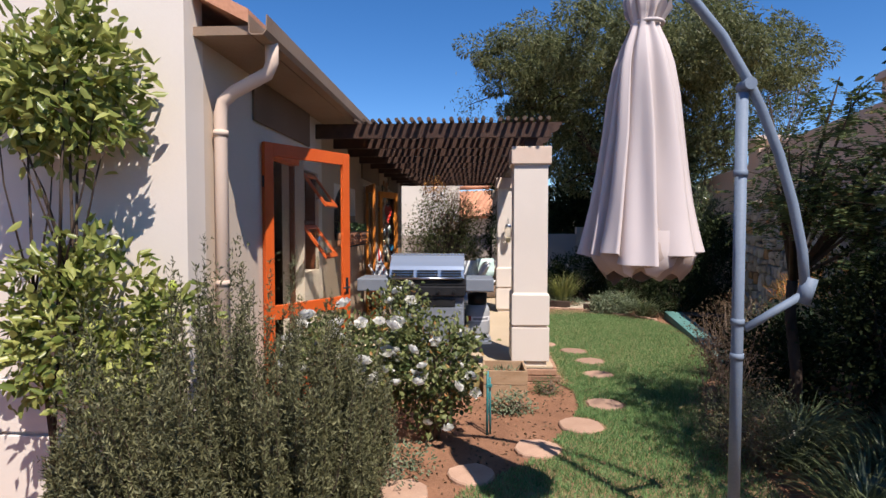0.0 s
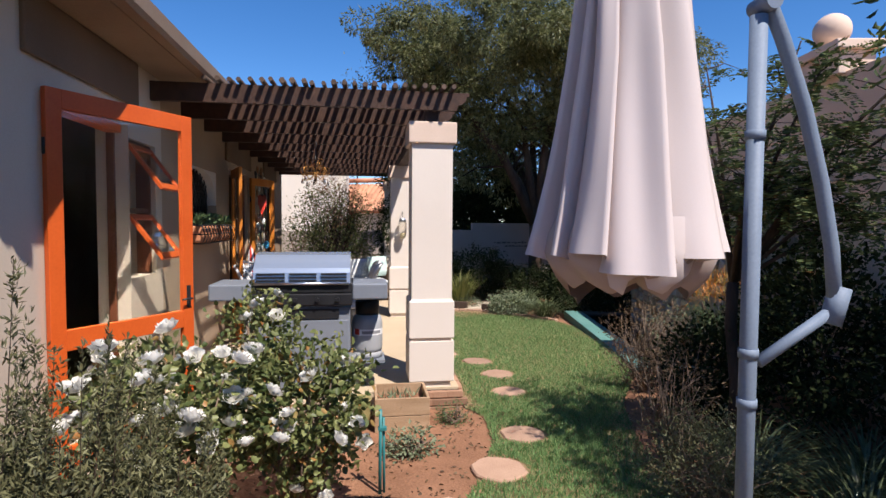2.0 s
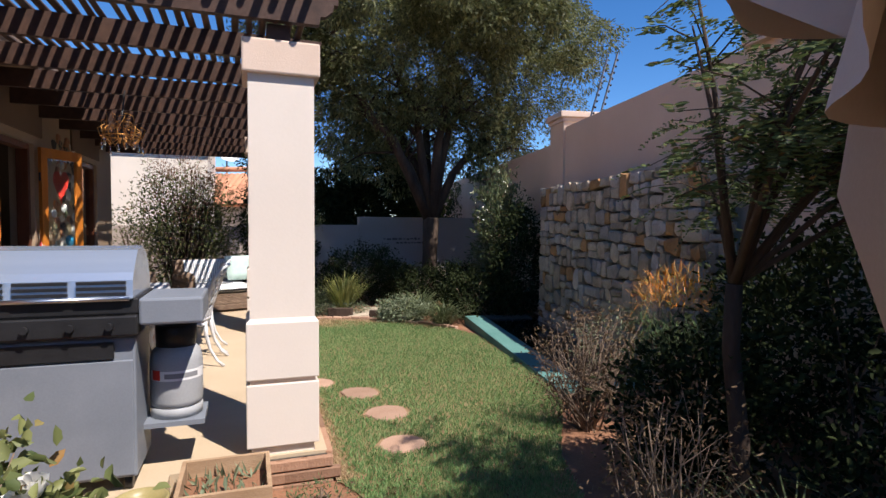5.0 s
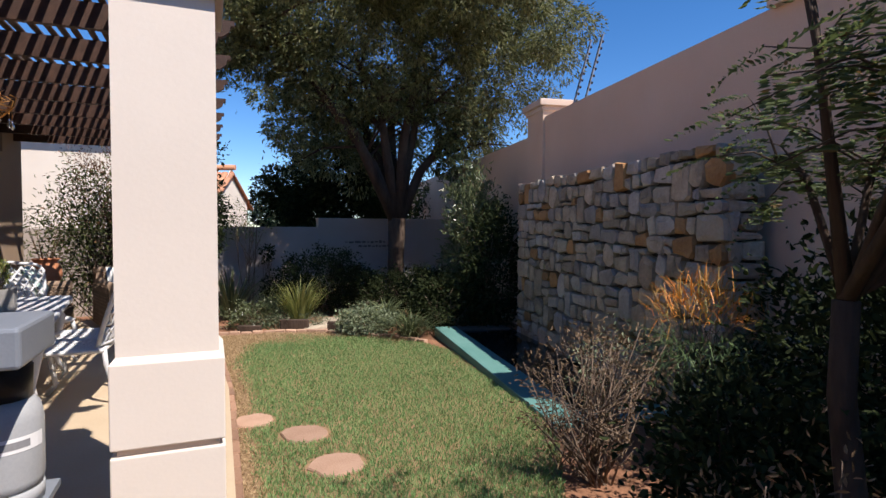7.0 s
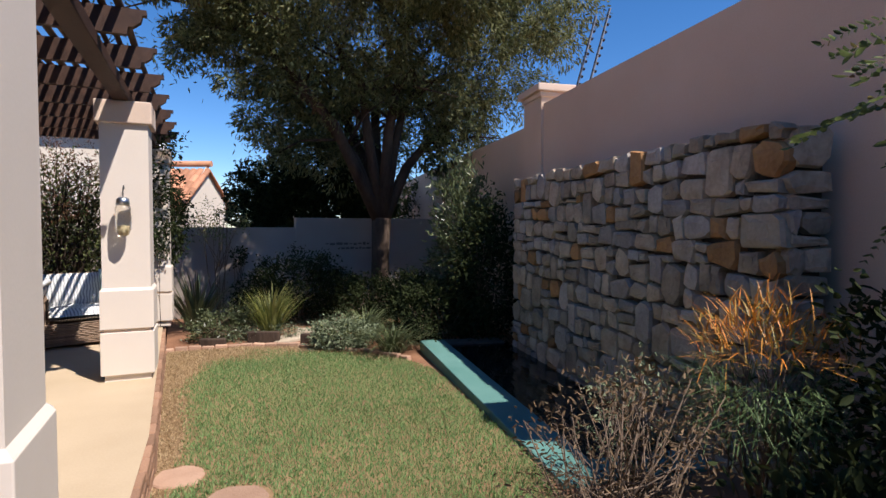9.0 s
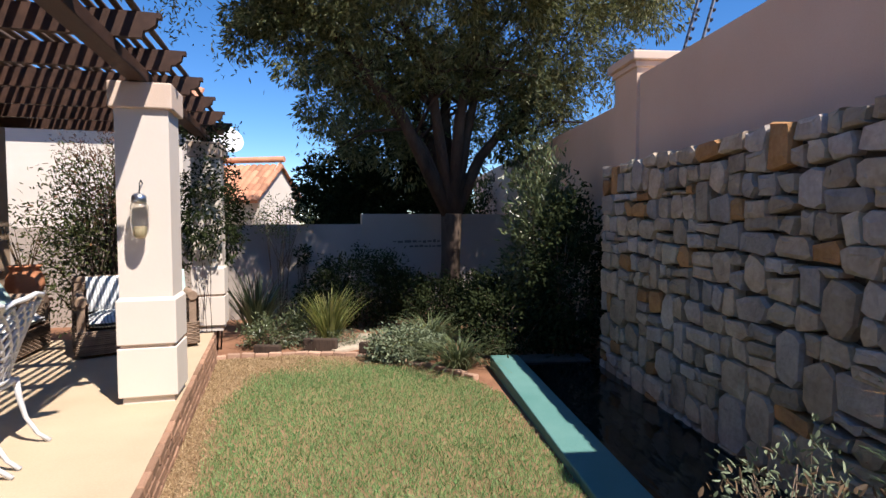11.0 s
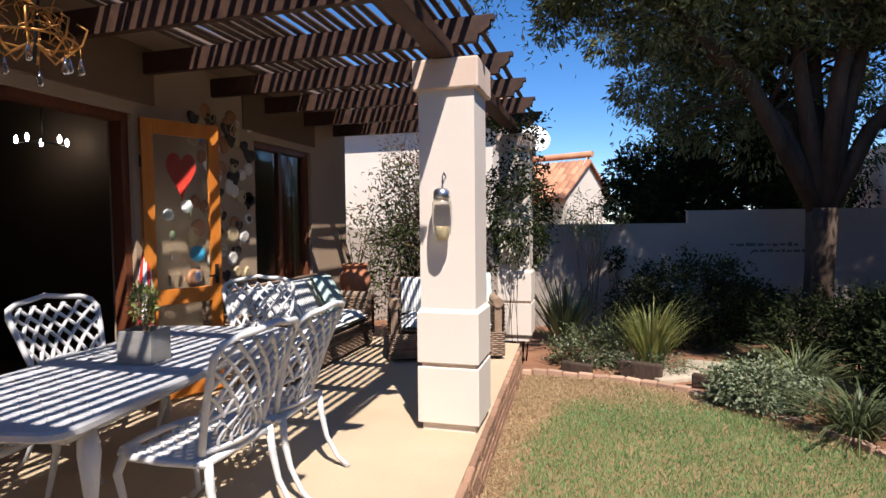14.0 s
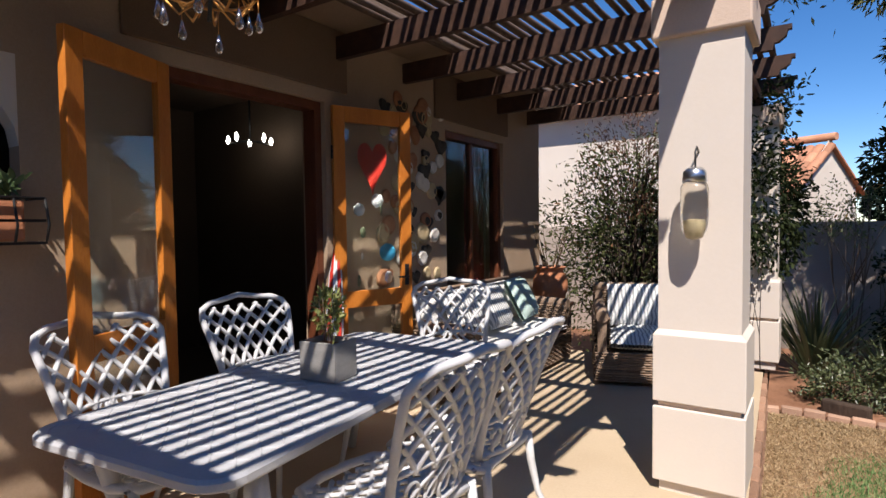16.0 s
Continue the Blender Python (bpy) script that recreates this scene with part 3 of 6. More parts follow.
def stone_block(y0, y1, z0, z1, face=0.0, depth=0.1):
    """One rough stone: a jittered outline, domed to the front."""
    bm = bmesh.new()
    w, h = y1 - y0, z1 - z0
    cut = min(w, h) * rnd.uniform(0.10, 0.34)
    ring = [(y0 + cut, z0), (y1 - cut, z0), (y1, z0 + cut * rnd.uniform(.6, 1.2)), (y1, z1 - cut * rnd.uniform(.5, 1)), (y1 - cut * rnd.uniform(.5, 1.3), z1), (y0 + cut * rnd.uniform(.5, 1.3), z1), (y0, z1 - cut), (y0, z0 + cut * rnd.uniform(.6, 1.2))]
    ring = [(y + rnd.uniform(-.022, .022), z + rnd.uniform(-.022, .022)) for y, z in ring]
    cy, cz = (y0 + y1) / 2, (z0 + z1) / 2
    proud = rnd.uniform(0.0, 0.018)
    levels = []
    for x, s in ((depth, 0.98), (face + 0.022 - proud, 1.0), (face - 0.008 - proud, 0.92), (face - 0.018 - proud, 0.5)):
        levels.append([bm.verts.new((x + rnd.uniform(-.006, .006), cy + (y - cy) * s, cz + (z - cz) * s)) for y, z in ring])
    for a, b in zip(levels, levels[1:]):
        for k in range(8):
            bm.faces.new((a[k], a[(k + 1) % 8], b[(k + 1) % 8], b[k]))
    bm.faces.new(levels[-1])
    bmesh.ops.recalc_face_normals(bm, faces=bm.faces)
    return bm


def courses(y0, y1, z0, z1):
    """Rough courses of stones: some stand two courses high, some lie two to a course."""
    lines = [z0]
    while lines[-1] < z1 - .24:
        lines.append(lines[-1] + rnd.uniform(.11, .205))
    lines.append(z1)
    wave = lambda i, y: 0.0 if i in (0, len(lines) - 1) else .030 * math.sin(1.7 * y + 2.3 * i) + .018 * math.sin(4.3 * y + 1.1 * i)
    out, taken = [], []
    for i in range(len(lines) - 1):
        held = sorted(t for t in taken if t[2] == i)
        ends = [y0] + [e for t in held for e in t[:2]] + [y1]
        for ya, yb in zip(ends[0::2], ends[1::2]):
            y = ya
            while y < yb - .02:
                w = rnd.uniform(.11, .34)
                if yb - (y + w) < .12:
                    w = yb - y if yb - y < .42 else (yb - y) / 2
                c = y + w / 2
                lo, hi = lines[i] + wave(i, c), lines[i + 1] + wave(i + 1, c)
                r = rnd.random()
                if r < .24 and i + 2 < len(lines) and w > .17:
                    hi = lines[i + 2] + wave(i + 2, c)
                    taken.append((y, y + w, i + 1))
                    out.append((y, y + w, lo, hi))
                elif r > .86 and hi - lo > .17 and w > .2:
                    m = lo + (hi - lo) * rnd.uniform(.4, .6)
                    out += [(y, y + w, lo, m), (y, y + w, m, hi)]
                else:
                    out.append((y, y + w, lo, hi))
                y += w
    return out


cells = courses(-1.15, 3.45, -0.30, 2.14)
for y0, y1, z0, z1 in cells:
    r = rnd.random()
    g = 0.007
    zt = z1 + (rnd.uniform(-0.008, 0.014) if z1 > 2.1 else 0)
    part("stone", stone_block(y0 + g, y1 - g, z0 + g, zt - g), STONE if r < 0.60 else GREY_STONE if r < 0.84 else RUST_STONE if r < 0.92 else PALE_STONE, stone_wall)

end_cells = []
split(0.02, 0.36, -0.30, 2.12, end_cells)
for y0, y1, z0, z1 in end_cells:
    bm = stone_block(y0 + .006, y1 - .006, z0 + .006, z1 - .006)
    bmesh.ops.transform(bm, matrix=Matrix.Translation((0, -1.14, 0)) @ Matrix.Rotation(radians(90), 4, "Z") @ Matrix.Diagonal((1, -1, 1, 1)), verts=bm.verts)
    bmesh.ops.recalc_face_normals(bm, faces=bm.faces)
    part("stone", bm, STONE if rnd.random() < .7 else GREY_STONE, stone_wall)

# ---- stepping stones ----
rnd = random.Random(3)
for x, y, r in ((-0.34, 4.49, .2), (0.12, 4.78, .2), (0.66, 5.28, .22), (1.13, 5.84, .23), (1.50, 6.50, .22), (1.72, 7.80, .2), (1.79, 8.58, .22), (1.68, 9.29, .22), (1.32, 9.80, .2)):
    bm = bmesh.new()
    ring = [(r * rnd.uniform(0.86, 1.06) * math.cos(a), r * rnd.uniform(0.86, 1.06) * math.sin(a)) for a in np.linspace(0, 2 * math.pi, 15)[:-1]]
    lv = [[bm.verts.new((px * s, py * s, z)) for px, py in ring] for s, z in ((1, -0.03), (1, 0.016), (0.95, 0.027))]
    for a, b in zip(lv, lv[1:]):
        for k in range(14):
            bm.faces.new((a[k], a[(k + 1) % 14], b[(k + 1) % 14], b[k]))
    bm.faces.new(lv[-1])
    ob = part("stepping_stone", bm, PAVER)
    ob.matrix_world = pose(x, y, ground_z(y) + 0.004) @ Matrix.Diagonal((0.9, 0.9, 1, 1))
    tagged(ob, "round terracotta stepping stone set in the grass", "stepping stone", "garden path stones")

# ---- cantilever umbrella ----
umb = thing("cantilever_umbrella", "closed beige canvas cantilever umbrella on a slate blue frame", "umbrella", pose(1.58, 3.85, ground_z(3.85)))
G = 0.17
part("base_plate", boxes((-0.25, 0.5, -0.3, 0.3, 0.0, 0.05), bevel=0.01), PAVER, umb, "terracotta base slab")
part("pole", tubes(([(0, 0, 0.04), (0, 0, 2.40 + G)], 0.031), sides=16), UMB_POLE, umb)
for z in (0.95, 1.14, 1.95):
    part("ring", tubes(([(0, 0, z + G), (0, 0, z + 0.035 + G)], 0.036), sides=16), UMB_POLE, umb)
arm = [(0.36, 0, 1.30), (0.335, 0, 1.55), (0.28, 0, 1.80), (0.20, 0, 2.07), (0.10, 0, 2.32), (0.02, -0.01, 2.47), (-0.12, -0.02, 2.70), (-0.28, -0.04, 2.88), (-0.42, -0.07, 2.98), (-0.56, -0.1, 3.03)]
part("arm", tubes(([(x, y, z + G) for x, y, z in arm], 0.026), sides=14), UMB_POLE, umb)
part("strut", tubes(([(0.36, 0, 1.32 + G), (0.04, 0, 1.12 + G)], 0.022), sides=12), UMB_POLE, umb)
part("joint", tubes(([(0.34, 0, 1.26 + G), (0.38, 0, 1.40 + G)], 0.040), sides=12), UMB_POLE, umb)
part("joint", tubes(([(0.02, -0.055, 2.44 + G), (0.02, 0.055, 2.44 + G)], 0.033), sides=12), UMB_POLE, umb)
part("hanger", tubes(([(-0.56, -0.1, 3.03 + G), (-0.56, -0.13, 2.45 + G), (-0.56, -0.13, 1.45 + G)], 0.012), sides=8), STEEL_GREY, umb)
rnd = random.Random(11)
PLEATS = 11
hem = [rnd.uniform(-0.075, 0.06) for _ in range(PLEATS)]
reach = [rnd.uniform(0.90, 1.06) for _ in range(PLEATS)]
lap = [rnd.uniform(1.15, 1.55) for _ in range(PLEATS)]
bm = bmesh.new()
profile = [(2.99, 0.045), (2.92, 0.085), (2.84, 0.105), (2.77, 0.085), (2.725, 0.066), (2.68, 0.082), (2.60, 0.120), (2.50, 0.152), (2.35, 0.180), (2.15, 0.206), (1.95, 0.236), (1.80, 0.260), (1.68, 0.284), (1.60, 0.302), (1.545, 0.316)]
NU = 22
NA = PLEATS * NU
rings = []
for i, (z, r) in enumerate(profile):
    ring = []
    low = max(0.0, (2.70 - z) / 1.15)
    for k in range(NA):
        p, u = k // NU, (k % NU) / NU
        step = 2 * math.pi / PLEATS
        over = 1 + (lap[p] - 1) * min(1.0, low * 2.5)
        fold = 0.08 + (0.16 + 0.10 * ((p * 5) % 3)) * min(1.0, low * 2.5)
        if u < 0.62:
            q = u / 0.62
            ang, rad, drop = over * q, 1.0 - fold * (1 - q) ** 1.5 + 0.035 * math.sin(2 * math.pi * q * 1.3 + 2 * p), 0.0
        elif u < 0.80:
            q = (u - 0.62) / 0.18
            ang, rad, drop = over + (0.62 - over) * q, 1.0 - fold * 1.6 * math.sin(math.pi * q / 2), q
        else:
            q = (u - 0.80) / 0.20
            ang, rad, drop = 0.62 + 0.38 * q, 1.0 - fold * (1.6 - 0.6 * q), 1 - q
        a = (p + ang) * step + 0.5
        rr = r * rad * (reach[p] + (reach[(p + 1) % PLEATS] - reach[p]) * max(0.0, (u - 0.62) / 0.38)) + 0.006 * math.sin(9 * a + 5 * z)
        zz = z + low ** 4 * (hem[p] * (1 - drop) - 0.07 * drop)
        ring.append(bm.verts.new((-0.565 + rr * math.cos(a), -0.145 + rr * math.sin(a), zz + G)))
    rings.append(ring)
for a, b in zip(rings, rings[1:]):
    for k in range(NA):
        bm.faces.new((a[k], a[(k + 1) % NA], b[(k + 1) % NA], b[k])).smooth = True
canopy = part("canopy", bm, CANVAS, umb, "folded beige canvas canopy")
bm = bmesh.new()
rings = []
SKIRT = [rnd.uniform(-.05, .05) for _ in range(7)]
for z, r in ((1.72, 0.21), (1.60, 0.272), (1.51, 0.282), (1.44, 0.258), (1.37, 0.200)):
    ring = []
    for k in range(70):
        a = 2 * math.pi * k / 70
        fl, u = int(k // 10), (k % 10) / 10
        saw = 1.0 - 0.20 * u if u < 0.8 else 0.84 + 0.8 * (u - 0.8)
        low = max(0.0, (1.60 - z) / 0.23)
        ring.append(bm.verts.new((-0.56 + r * saw * math.cos(a), -0.14 + r * saw * math.sin(a), z + G + low * (SKIRT[fl] + 0.09 * abs(u - 0.45)))))
    rings.append(ring)
for a, b in zip(rings, rings[1:]):
    for k in range(70):
        bm.faces.new((a[k], a[(k + 1) % 70], b[(k + 1) % 70], b[k])).smooth = True
part("inner_fold", bm, LINING, umb, "brown underside folds, darkened in colour for shade")
for u, wide, tip in ((-2.05, .30, 1.445), (-1.50, .46, 1.45)):
    bm = bmesh.new()
    rows = []
    for j, (z, r, q) in enumerate(((1.66, .262, 1.0), (1.56, .272, .95), (1.47, .268, .62), (tip, .245, .10))):
        rows.append([bm.verts.new((-0.56 + (r - .03 * abs(h)) * math.cos(u + wide * q * h), -0.14 + (r - .03 * abs(h)) * math.sin(u + wide * q * h), z + G + (.02 * h if j > 1 else 0))) for h in (-1, -.4, .2, 1)])
    for x, y in zip(rows, rows[1:]):
        for j in range(3):
            bm.faces.new((x[j], x[j + 1], y[j + 1], y[j])).smooth = True
    part("hem_tip", bm, CANVAS, umb)
for k in range(7):
    u = rnd.uniform(0, 6.28)
    bm = bmesh.new()
    cols = []
    for j in range(6):
        q = j / 5
        cols.append([bm.verts.new((-0.55 + (.07 + .05 * h) * math.cos(u + .5 * q), -0.14 + (.07 + .05 * h) * math.sin(u + .5 * q), 2.725 + G + .10 * h * (1 - .35 * abs(q - .5) * 2) + .01 * math.sin(6 * q + k))) for h in (0, .5, 1)])
    for x, y in zip(cols, cols[1:]):
        for j in range(2):
            bm.faces.new((x[j], y[j], y[j + 1], x[j + 1])).smooth = True
    part("gathered_fold", bm, CANVAS, umb)
part("tie_strap", tubes(([(-0.55 + 0.075 * math.cos(a), -0.143 + 0.075 * math.sin(a), 2.725 + G) for a in np.linspace(0, 2 * math.pi, 17)], 0.010), sides=6), CANVAS, umb)
for k in range(8):
    a = 2 * math.pi * k / 8 + 0.2
    part("rib", tubes(([(-0.565 + 0.02 * math.cos(a), -0.14 + 0.02 * math.sin(a), 2.72 + G), (-0.565 + 0.14 * math.cos(a), -0.14 + 0.14 * math.sin(a), 1.62 + G)], 0.006), sides=6), STEEL_GREY, umb)

# ---- gas barbecue ----
bbq = thing("gas_barbecue", "grey gas barbecue with a steel hood, closed", "barbecue", pose(-0.40, 7.12, 0))
part("cabinet", boxes((-0.43, 0.43, 0.04, 0.50, 0.08, 0.86), bevel=0.012), STEEL_GREY, bbq)
part("front_panel", boxes((-0.42, 0.42, 0.02, 0.04, 0.10, 0.74), bevel=0.006), STEEL_GREY, bbq, "plain grey steel front panel")
# Solid black strip; the darkness inside the drawer opening is painted on.
part("drawer_slot", boxes((-0.37, 0.33, 0.014, 0.03, 0.755, 0.845)), BLACK, bbq, "black strip painting the dark of an open slot")
part("control_panel", boxes((-0.45, 0.45, -0.02, 0.10, 0.88, 0.99), bevel=0.01), BLACK, bbq, "black control panel")
for x in (-0.28, -0.06, 0.14, 0.32):
    part("knob", tubes(([(x, -0.022, 0.935), (x, -0.045, 0.935)], 0.02), sides=14), BLACK, bbq)
part("firebox", boxes((-0.45, 0.45, 0.02, 0.55, 0.99, 1.08), bevel=0.01), BLACK, bbq)
bm = bmesh.new()
side = [(-0.01, 1.08), (0.0, 1.18), (0.03, 1.22), (0.16, 1.335), (0.30, 1.355), (0.45, 1.30), (0.55, 1.16), (0.56, 1.08)]
fa = [bm.verts.new((-0.43, y, z)) for y, z in side]
fb = [bm.verts.new((0.43, y, z)) for y, z in side]
bm.faces.new(fa)
bm.faces.new(fb[::-1])
for i in range(len(side)):
    j = (i + 1) % len(side)
    bm.faces.new((fa[i], fb[i], fb[j], fa[j]))
# Blue-grey base colour stands in for the sky reflected in the steel.
hood = part("hood", bm, surface("sky_tinted_steel", (0.38, 0.45, 0.55), (0.46, 0.53, 0.63), 2.0, 0.24, 0.03, 100, metal=0.65, stretch=(0.2, 6, 6)), bbq, "steel hood, sky reflection tinted into its colour")
for x0, x1 in ((-0.40, -0.15), (-0.11, 0.13), (0.17, 0.40)):
    for z in (1.10, 1.13, 1.16):
        part("vent_slat", boxes((x0, x1, -0.028, -0.008, z, z + 0.018), bevel=0.003), BLACK, hood)
part("handle", tubes(([(-0.42, -0.05, 1.085), (0.42, -0.05, 1.085)], 0.012)), STAINLESS, hood)
part("side_shelf", boxes((0.45, 0.775, 0.02, 0.50, 0.925, 1.075), bevel=0.015), STEEL_GREY, bbq)
part("side_shelf", boxes((-0.82, -0.45, 0.02, 0.50, 0.925, 1.075), bevel=0.015), STEEL_GREY, bbq)
part("bottle_shelf", boxes((0.43, 0.76, 0.25, 0.60, 0.27, 0.299)), STEEL_GREY, bbq)
for x, y in ((-0.38, 0.1), (0.38, 0.1), (-0.38, 0.45), (0.38, 0.45)):
    part("castor", tubes(([(x - 0.02, y, 0.04), (x + 0.02, y, 0.04)], 0.04), sides=12), BLACK, bbq)
bottle = thing("gas_bottle", "small grey gas bottle on the barbecue shelf", "gas bottle", pose(0.19, 7.55, 0.30))
GREY_GAS = surface("pale_grey_paint", (0.30, 0.31, 0.32), (0.37, 0.38, 0.39), 4, 0.5, 0.08, 80)
WHITE_PAPER = surface("white_label", (0.68, 0.68, 0.68), (0.76, 0.76, 0.76), 5, 0.6, 0.0, 60)
RED_PAINT = surface("red_print", (0.5, 0.03, 0.02), (0.58, 0.05, 0.03), 5, 0.5, 0.0, 60)
part("body", lathe(bmesh.new(), [(0.11, 0.05), (0.145, 0.07), (0.152, 0.10), (0.152, 0.34), (0.14, 0.40), (0.10, 0.44), (0.04, 0.455)], 26), GREY_GAS, bottle)
part("foot_ring", lathe(bmesh.new(), [(0.125, 0.0), (0.148, 0.0), (0.150, 0.06), (0.145, 0.062)], 26), GREY_GAS, bottle)
part("collar", lathe(bmesh.new(), [(0.09, 0.43), (0.115, 0.43), (0.12, 0.56), (0.112, 0.565), (0.105, 0.56), (0.085, 0.44)], 20), BLACK, bottle, "black valve collar")
part("valve", tubes(([(0, 0, 0.45), (0, 0, 0.53)], 0.02)), STEEL_GREY, bottle)


def band(r, a0, a1, z0, z1, steps=14):
    bm = bmesh.new()
    lo = [bm.verts.new((r * math.cos(a), r * math.sin(a), z0)) for a in np.linspace(a0, a1, steps)]
    hi = [bm.verts.new((r * math.cos(a), r * math.sin(a), z1)) for a in np.linspace(a0, a1, steps)]
    for k in range(steps - 1):
        bm.faces.new((lo[k], lo[k + 1], hi[k + 1], hi[k]))
    return bm


part("label", band(0.1535, radians(-150), radians(-10), 0.235, 0.295), WHITE_PAPER, bottle, "white printed label band")
part("print_bar", band(0.1542, radians(-110), radians(-35), 0.25, 0.28), surface("grey_print", (0.2, 0.2, 0.21), (0.26, 0.26, 0.27), 5, 0.6, 0, 60), bottle)
part("red_mark", band(0.1543, radians(-142), radians(-120), 0.24, 0.30), RED_PAINT, bottle)

# ---- planter box, stake ----
planter = thing("planter_box", "square raw wood planter with soil and weeds", "planter", pose(0.49, 6.99, ground_z(6.85)))
for k, (x0, x1, y0, y1) in enumerate(((-0.24, 0.24, -0.24, -0.215), (-0.24, 0.24, 0.215, 0.24), (-0.24, -0.215, -0.213, 0.213), (0.215, 0.24, -0.213, 0.213))):
    part("board", boxes((x0, x1, y0, y1, 0.0, 0.14), bevel=0.004), ROUGH_WOOD, planter)
    part("board", boxes((x0, x1, y0, y1, 0.146, 0.30), bevel=0.004), ROUGH_WOOD, planter)
part("soil", boxes((-0.213, 0.213, -0.213, 0.213, 0.02, 0.20)), SOIL, planter)
base = np.column_stack([RNG.uniform(-.18, .18, 70), RNG.uniform(-.18, .18, 70), np.full(70, 0.2)])
leaf_mesh("foliage", base, RNG.normal(size=(70, 3)) * .5 + (0, 0, .9), 0.09, 0.02, LEAF_GREY, planter)
bowl = thing("glazed_pot", "yellow glazed round pot on the patio edge", "pot", pose(0.09, 6.86, ground_z(6.8)) @ Matrix.Diagonal((.66, .66, .8, 1)))
part("body", lathe(bmesh.new(), [(.10, 0), (.17, .08), (.20, .2), (.185, .3), (.20, .33), (.21, .345), (.19, .35), (.17, .3), (.1, .25)], 24), surface("yellow_glaze", (.24, .20, .08), (.34, .28, .13), 5, .35, .05, 60), bowl)
stake = thing("garden_stake", "pair of thin teal plastic garden stakes", "stake", pose(0.26, 5.62, ground_z(5.6) - 0.05))
part("rod", tubes(([(0, 0, 0), (0.005, 0, 0.62)], 0.011)), GREEN_TUBE, stake)
part("rod", tubes(([(0.03, 0.02, 0), (0.025, 0.02, 0.56)], 0.009)), GREEN_TUBE, stake)
part("clip", boxes((-0.012, 0.045, -0.012, 0.03, 0.48, 0.50)), GREEN_TUBE, stake)

# ---- doors and windows ----
BLUE_PRINT = surface("blue_sticker", (0.03, 0.28, 0.5), (0.05, 0.36, 0.6), 6, 0.6, 0, 60)


def door_leaf(name, hinge, end, height, mat, label, z0=0.03, stile=0.095):
    a, b = Vector(hinge), Vector(end)
    w = (b - a).length
    m = Matrix.Translation((a.x, a.y, z0)) @ Matrix.Rotation(math.atan2(b.y - a.y, b.x - a.x), 4, "Z")
    d = thing(name, label, "door", m, kind="structure")
    part("stile", boxes((0, stile, -.022, .022, 0, height), bevel=.004), mat, d)
    part("stile", boxes((w - stile, w, -.022, .022, 0, height), bevel=.004), mat, d)
    part("rail", boxes((stile, w - stile, -.021, .021, height - .12, height), bevel=.004), mat, d)
    part("rail", boxes((stile, w - stile, -.021, .021, 0.80, 0.93), bevel=.004), mat, d)
    part("rail", boxes((stile, w - stile, -.021, .021, 0.0, 0.20), bevel=.004), mat, d)
    for za, zb in ((0.93, height - .12), (0.20, 0.80)):
        pane = part("pane", boxes((stile - .008, w - stile + .008, -.003, .003, za - .008, zb + .008)), GLASS, d, "clear glass pane")
        pane.visible_shadow = False
    h = part("door_handle", tubes(([(w - .05, -.022, 1.02), (w - .05, -.06, 1.02), (w - .14, -.06, 1.02)], .008)), BLACK, d)
    part("lock_plate", boxes((w - .068, w - .032, -.026, -.02, 0.95, 1.12)), BLACK, h)
    part("hinge", tubes(([(0, 0, 0.3), (0, 0, 0.4)], .012)), BLACK, d)
    part("hinge", tubes(([(0, 0, height - .4), (0, 0, height - .3)], .012)), BLACK, d)
    return d


def frame_round(name, hole, mat, label, x=WALL_X - 0.10, t=0.07, cat="door frame"):
    y0, y1, z0, z1 = hole
    f = thing(name, label, cat, pose(x, y0, z0), kind="structure")
    w, h = y1 - y0, z1 - z0
    part("jamb", boxes((-.06, .06, 0.002, t, 0, h - .002), bevel=.004), mat, f)
    part("jamb", boxes((-.06, .06, w - t, w - .002, 0, h - .002), bevel=.004), mat, f)
    part("head", boxes((-.06, .06, t, w - t, h - t, h - .002), bevel=.004), mat, f)
    return f


entry = thing("door_frame_1", "orange-red painted door frame", "door frame", pose(WALL_X - 0.10, DOOR_A[0], DOOR_A[2]), kind="structure")
part("jamb", boxes((-.06, .06, .002, .07, 0, 2.438), bevel=.004), ORANGE_PAINT, entry)
part("jamb", boxes((-.06, .0, 1.205, 1.233, 0, 2.438), bevel=.004), RED_WOOD, entry, "dark wooden inner jamb")
part("head", boxes((-.06, .06, .07, 1.205, 2.37, 2.438), bevel=.004), ORANGE_PAINT, entry)
sashes = frame_round("window_3", WINDOW_A, RED_WOOD, "narrow window with two orange sashes propped open", t=.035, cat="window")
part("transom", boxes((-.05, .05, .035, .545, .55, .59), bevel=.003), RED_WOOD, sashes)
for z in (1.12, .53):
    m = Matrix.Translation((.07, .035, z)) @ Matrix.Rotation(radians(-36), 4, "Y")
    s = part("sash", boxes((-.015, .015, 0, .05, -.46, 0), (-.015, .015, .46, .51, -.46, 0), (-.014, .014, .05, .46, -.05, 0), (-.014, .014, .05, .46, -.46, -.40), bevel=.003), ORANGE_PAINT, sashes, "orange sash hinged at the top")
    s.matrix_local = m
    pane = part("pane", boxes((-.003, .003, .045, .465, -.405, -.045)), GLASS, s)
    pane.visible_shadow = False
    part("stay", tubes(([(-.02, .47, -.35), (-.22, .47, -.12)], .004), sides=6), BLACK, s)
frame_round("door_frame_2", DOOR_B, RED_WOOD, "dark brown wooden door frame")
door_leaf("door_1", (-1.72, 5.58, 0), (-1.17, 6.50, 0), 2.40, ORANGE_PAINT, "open orange-red glazed door standing ajar")
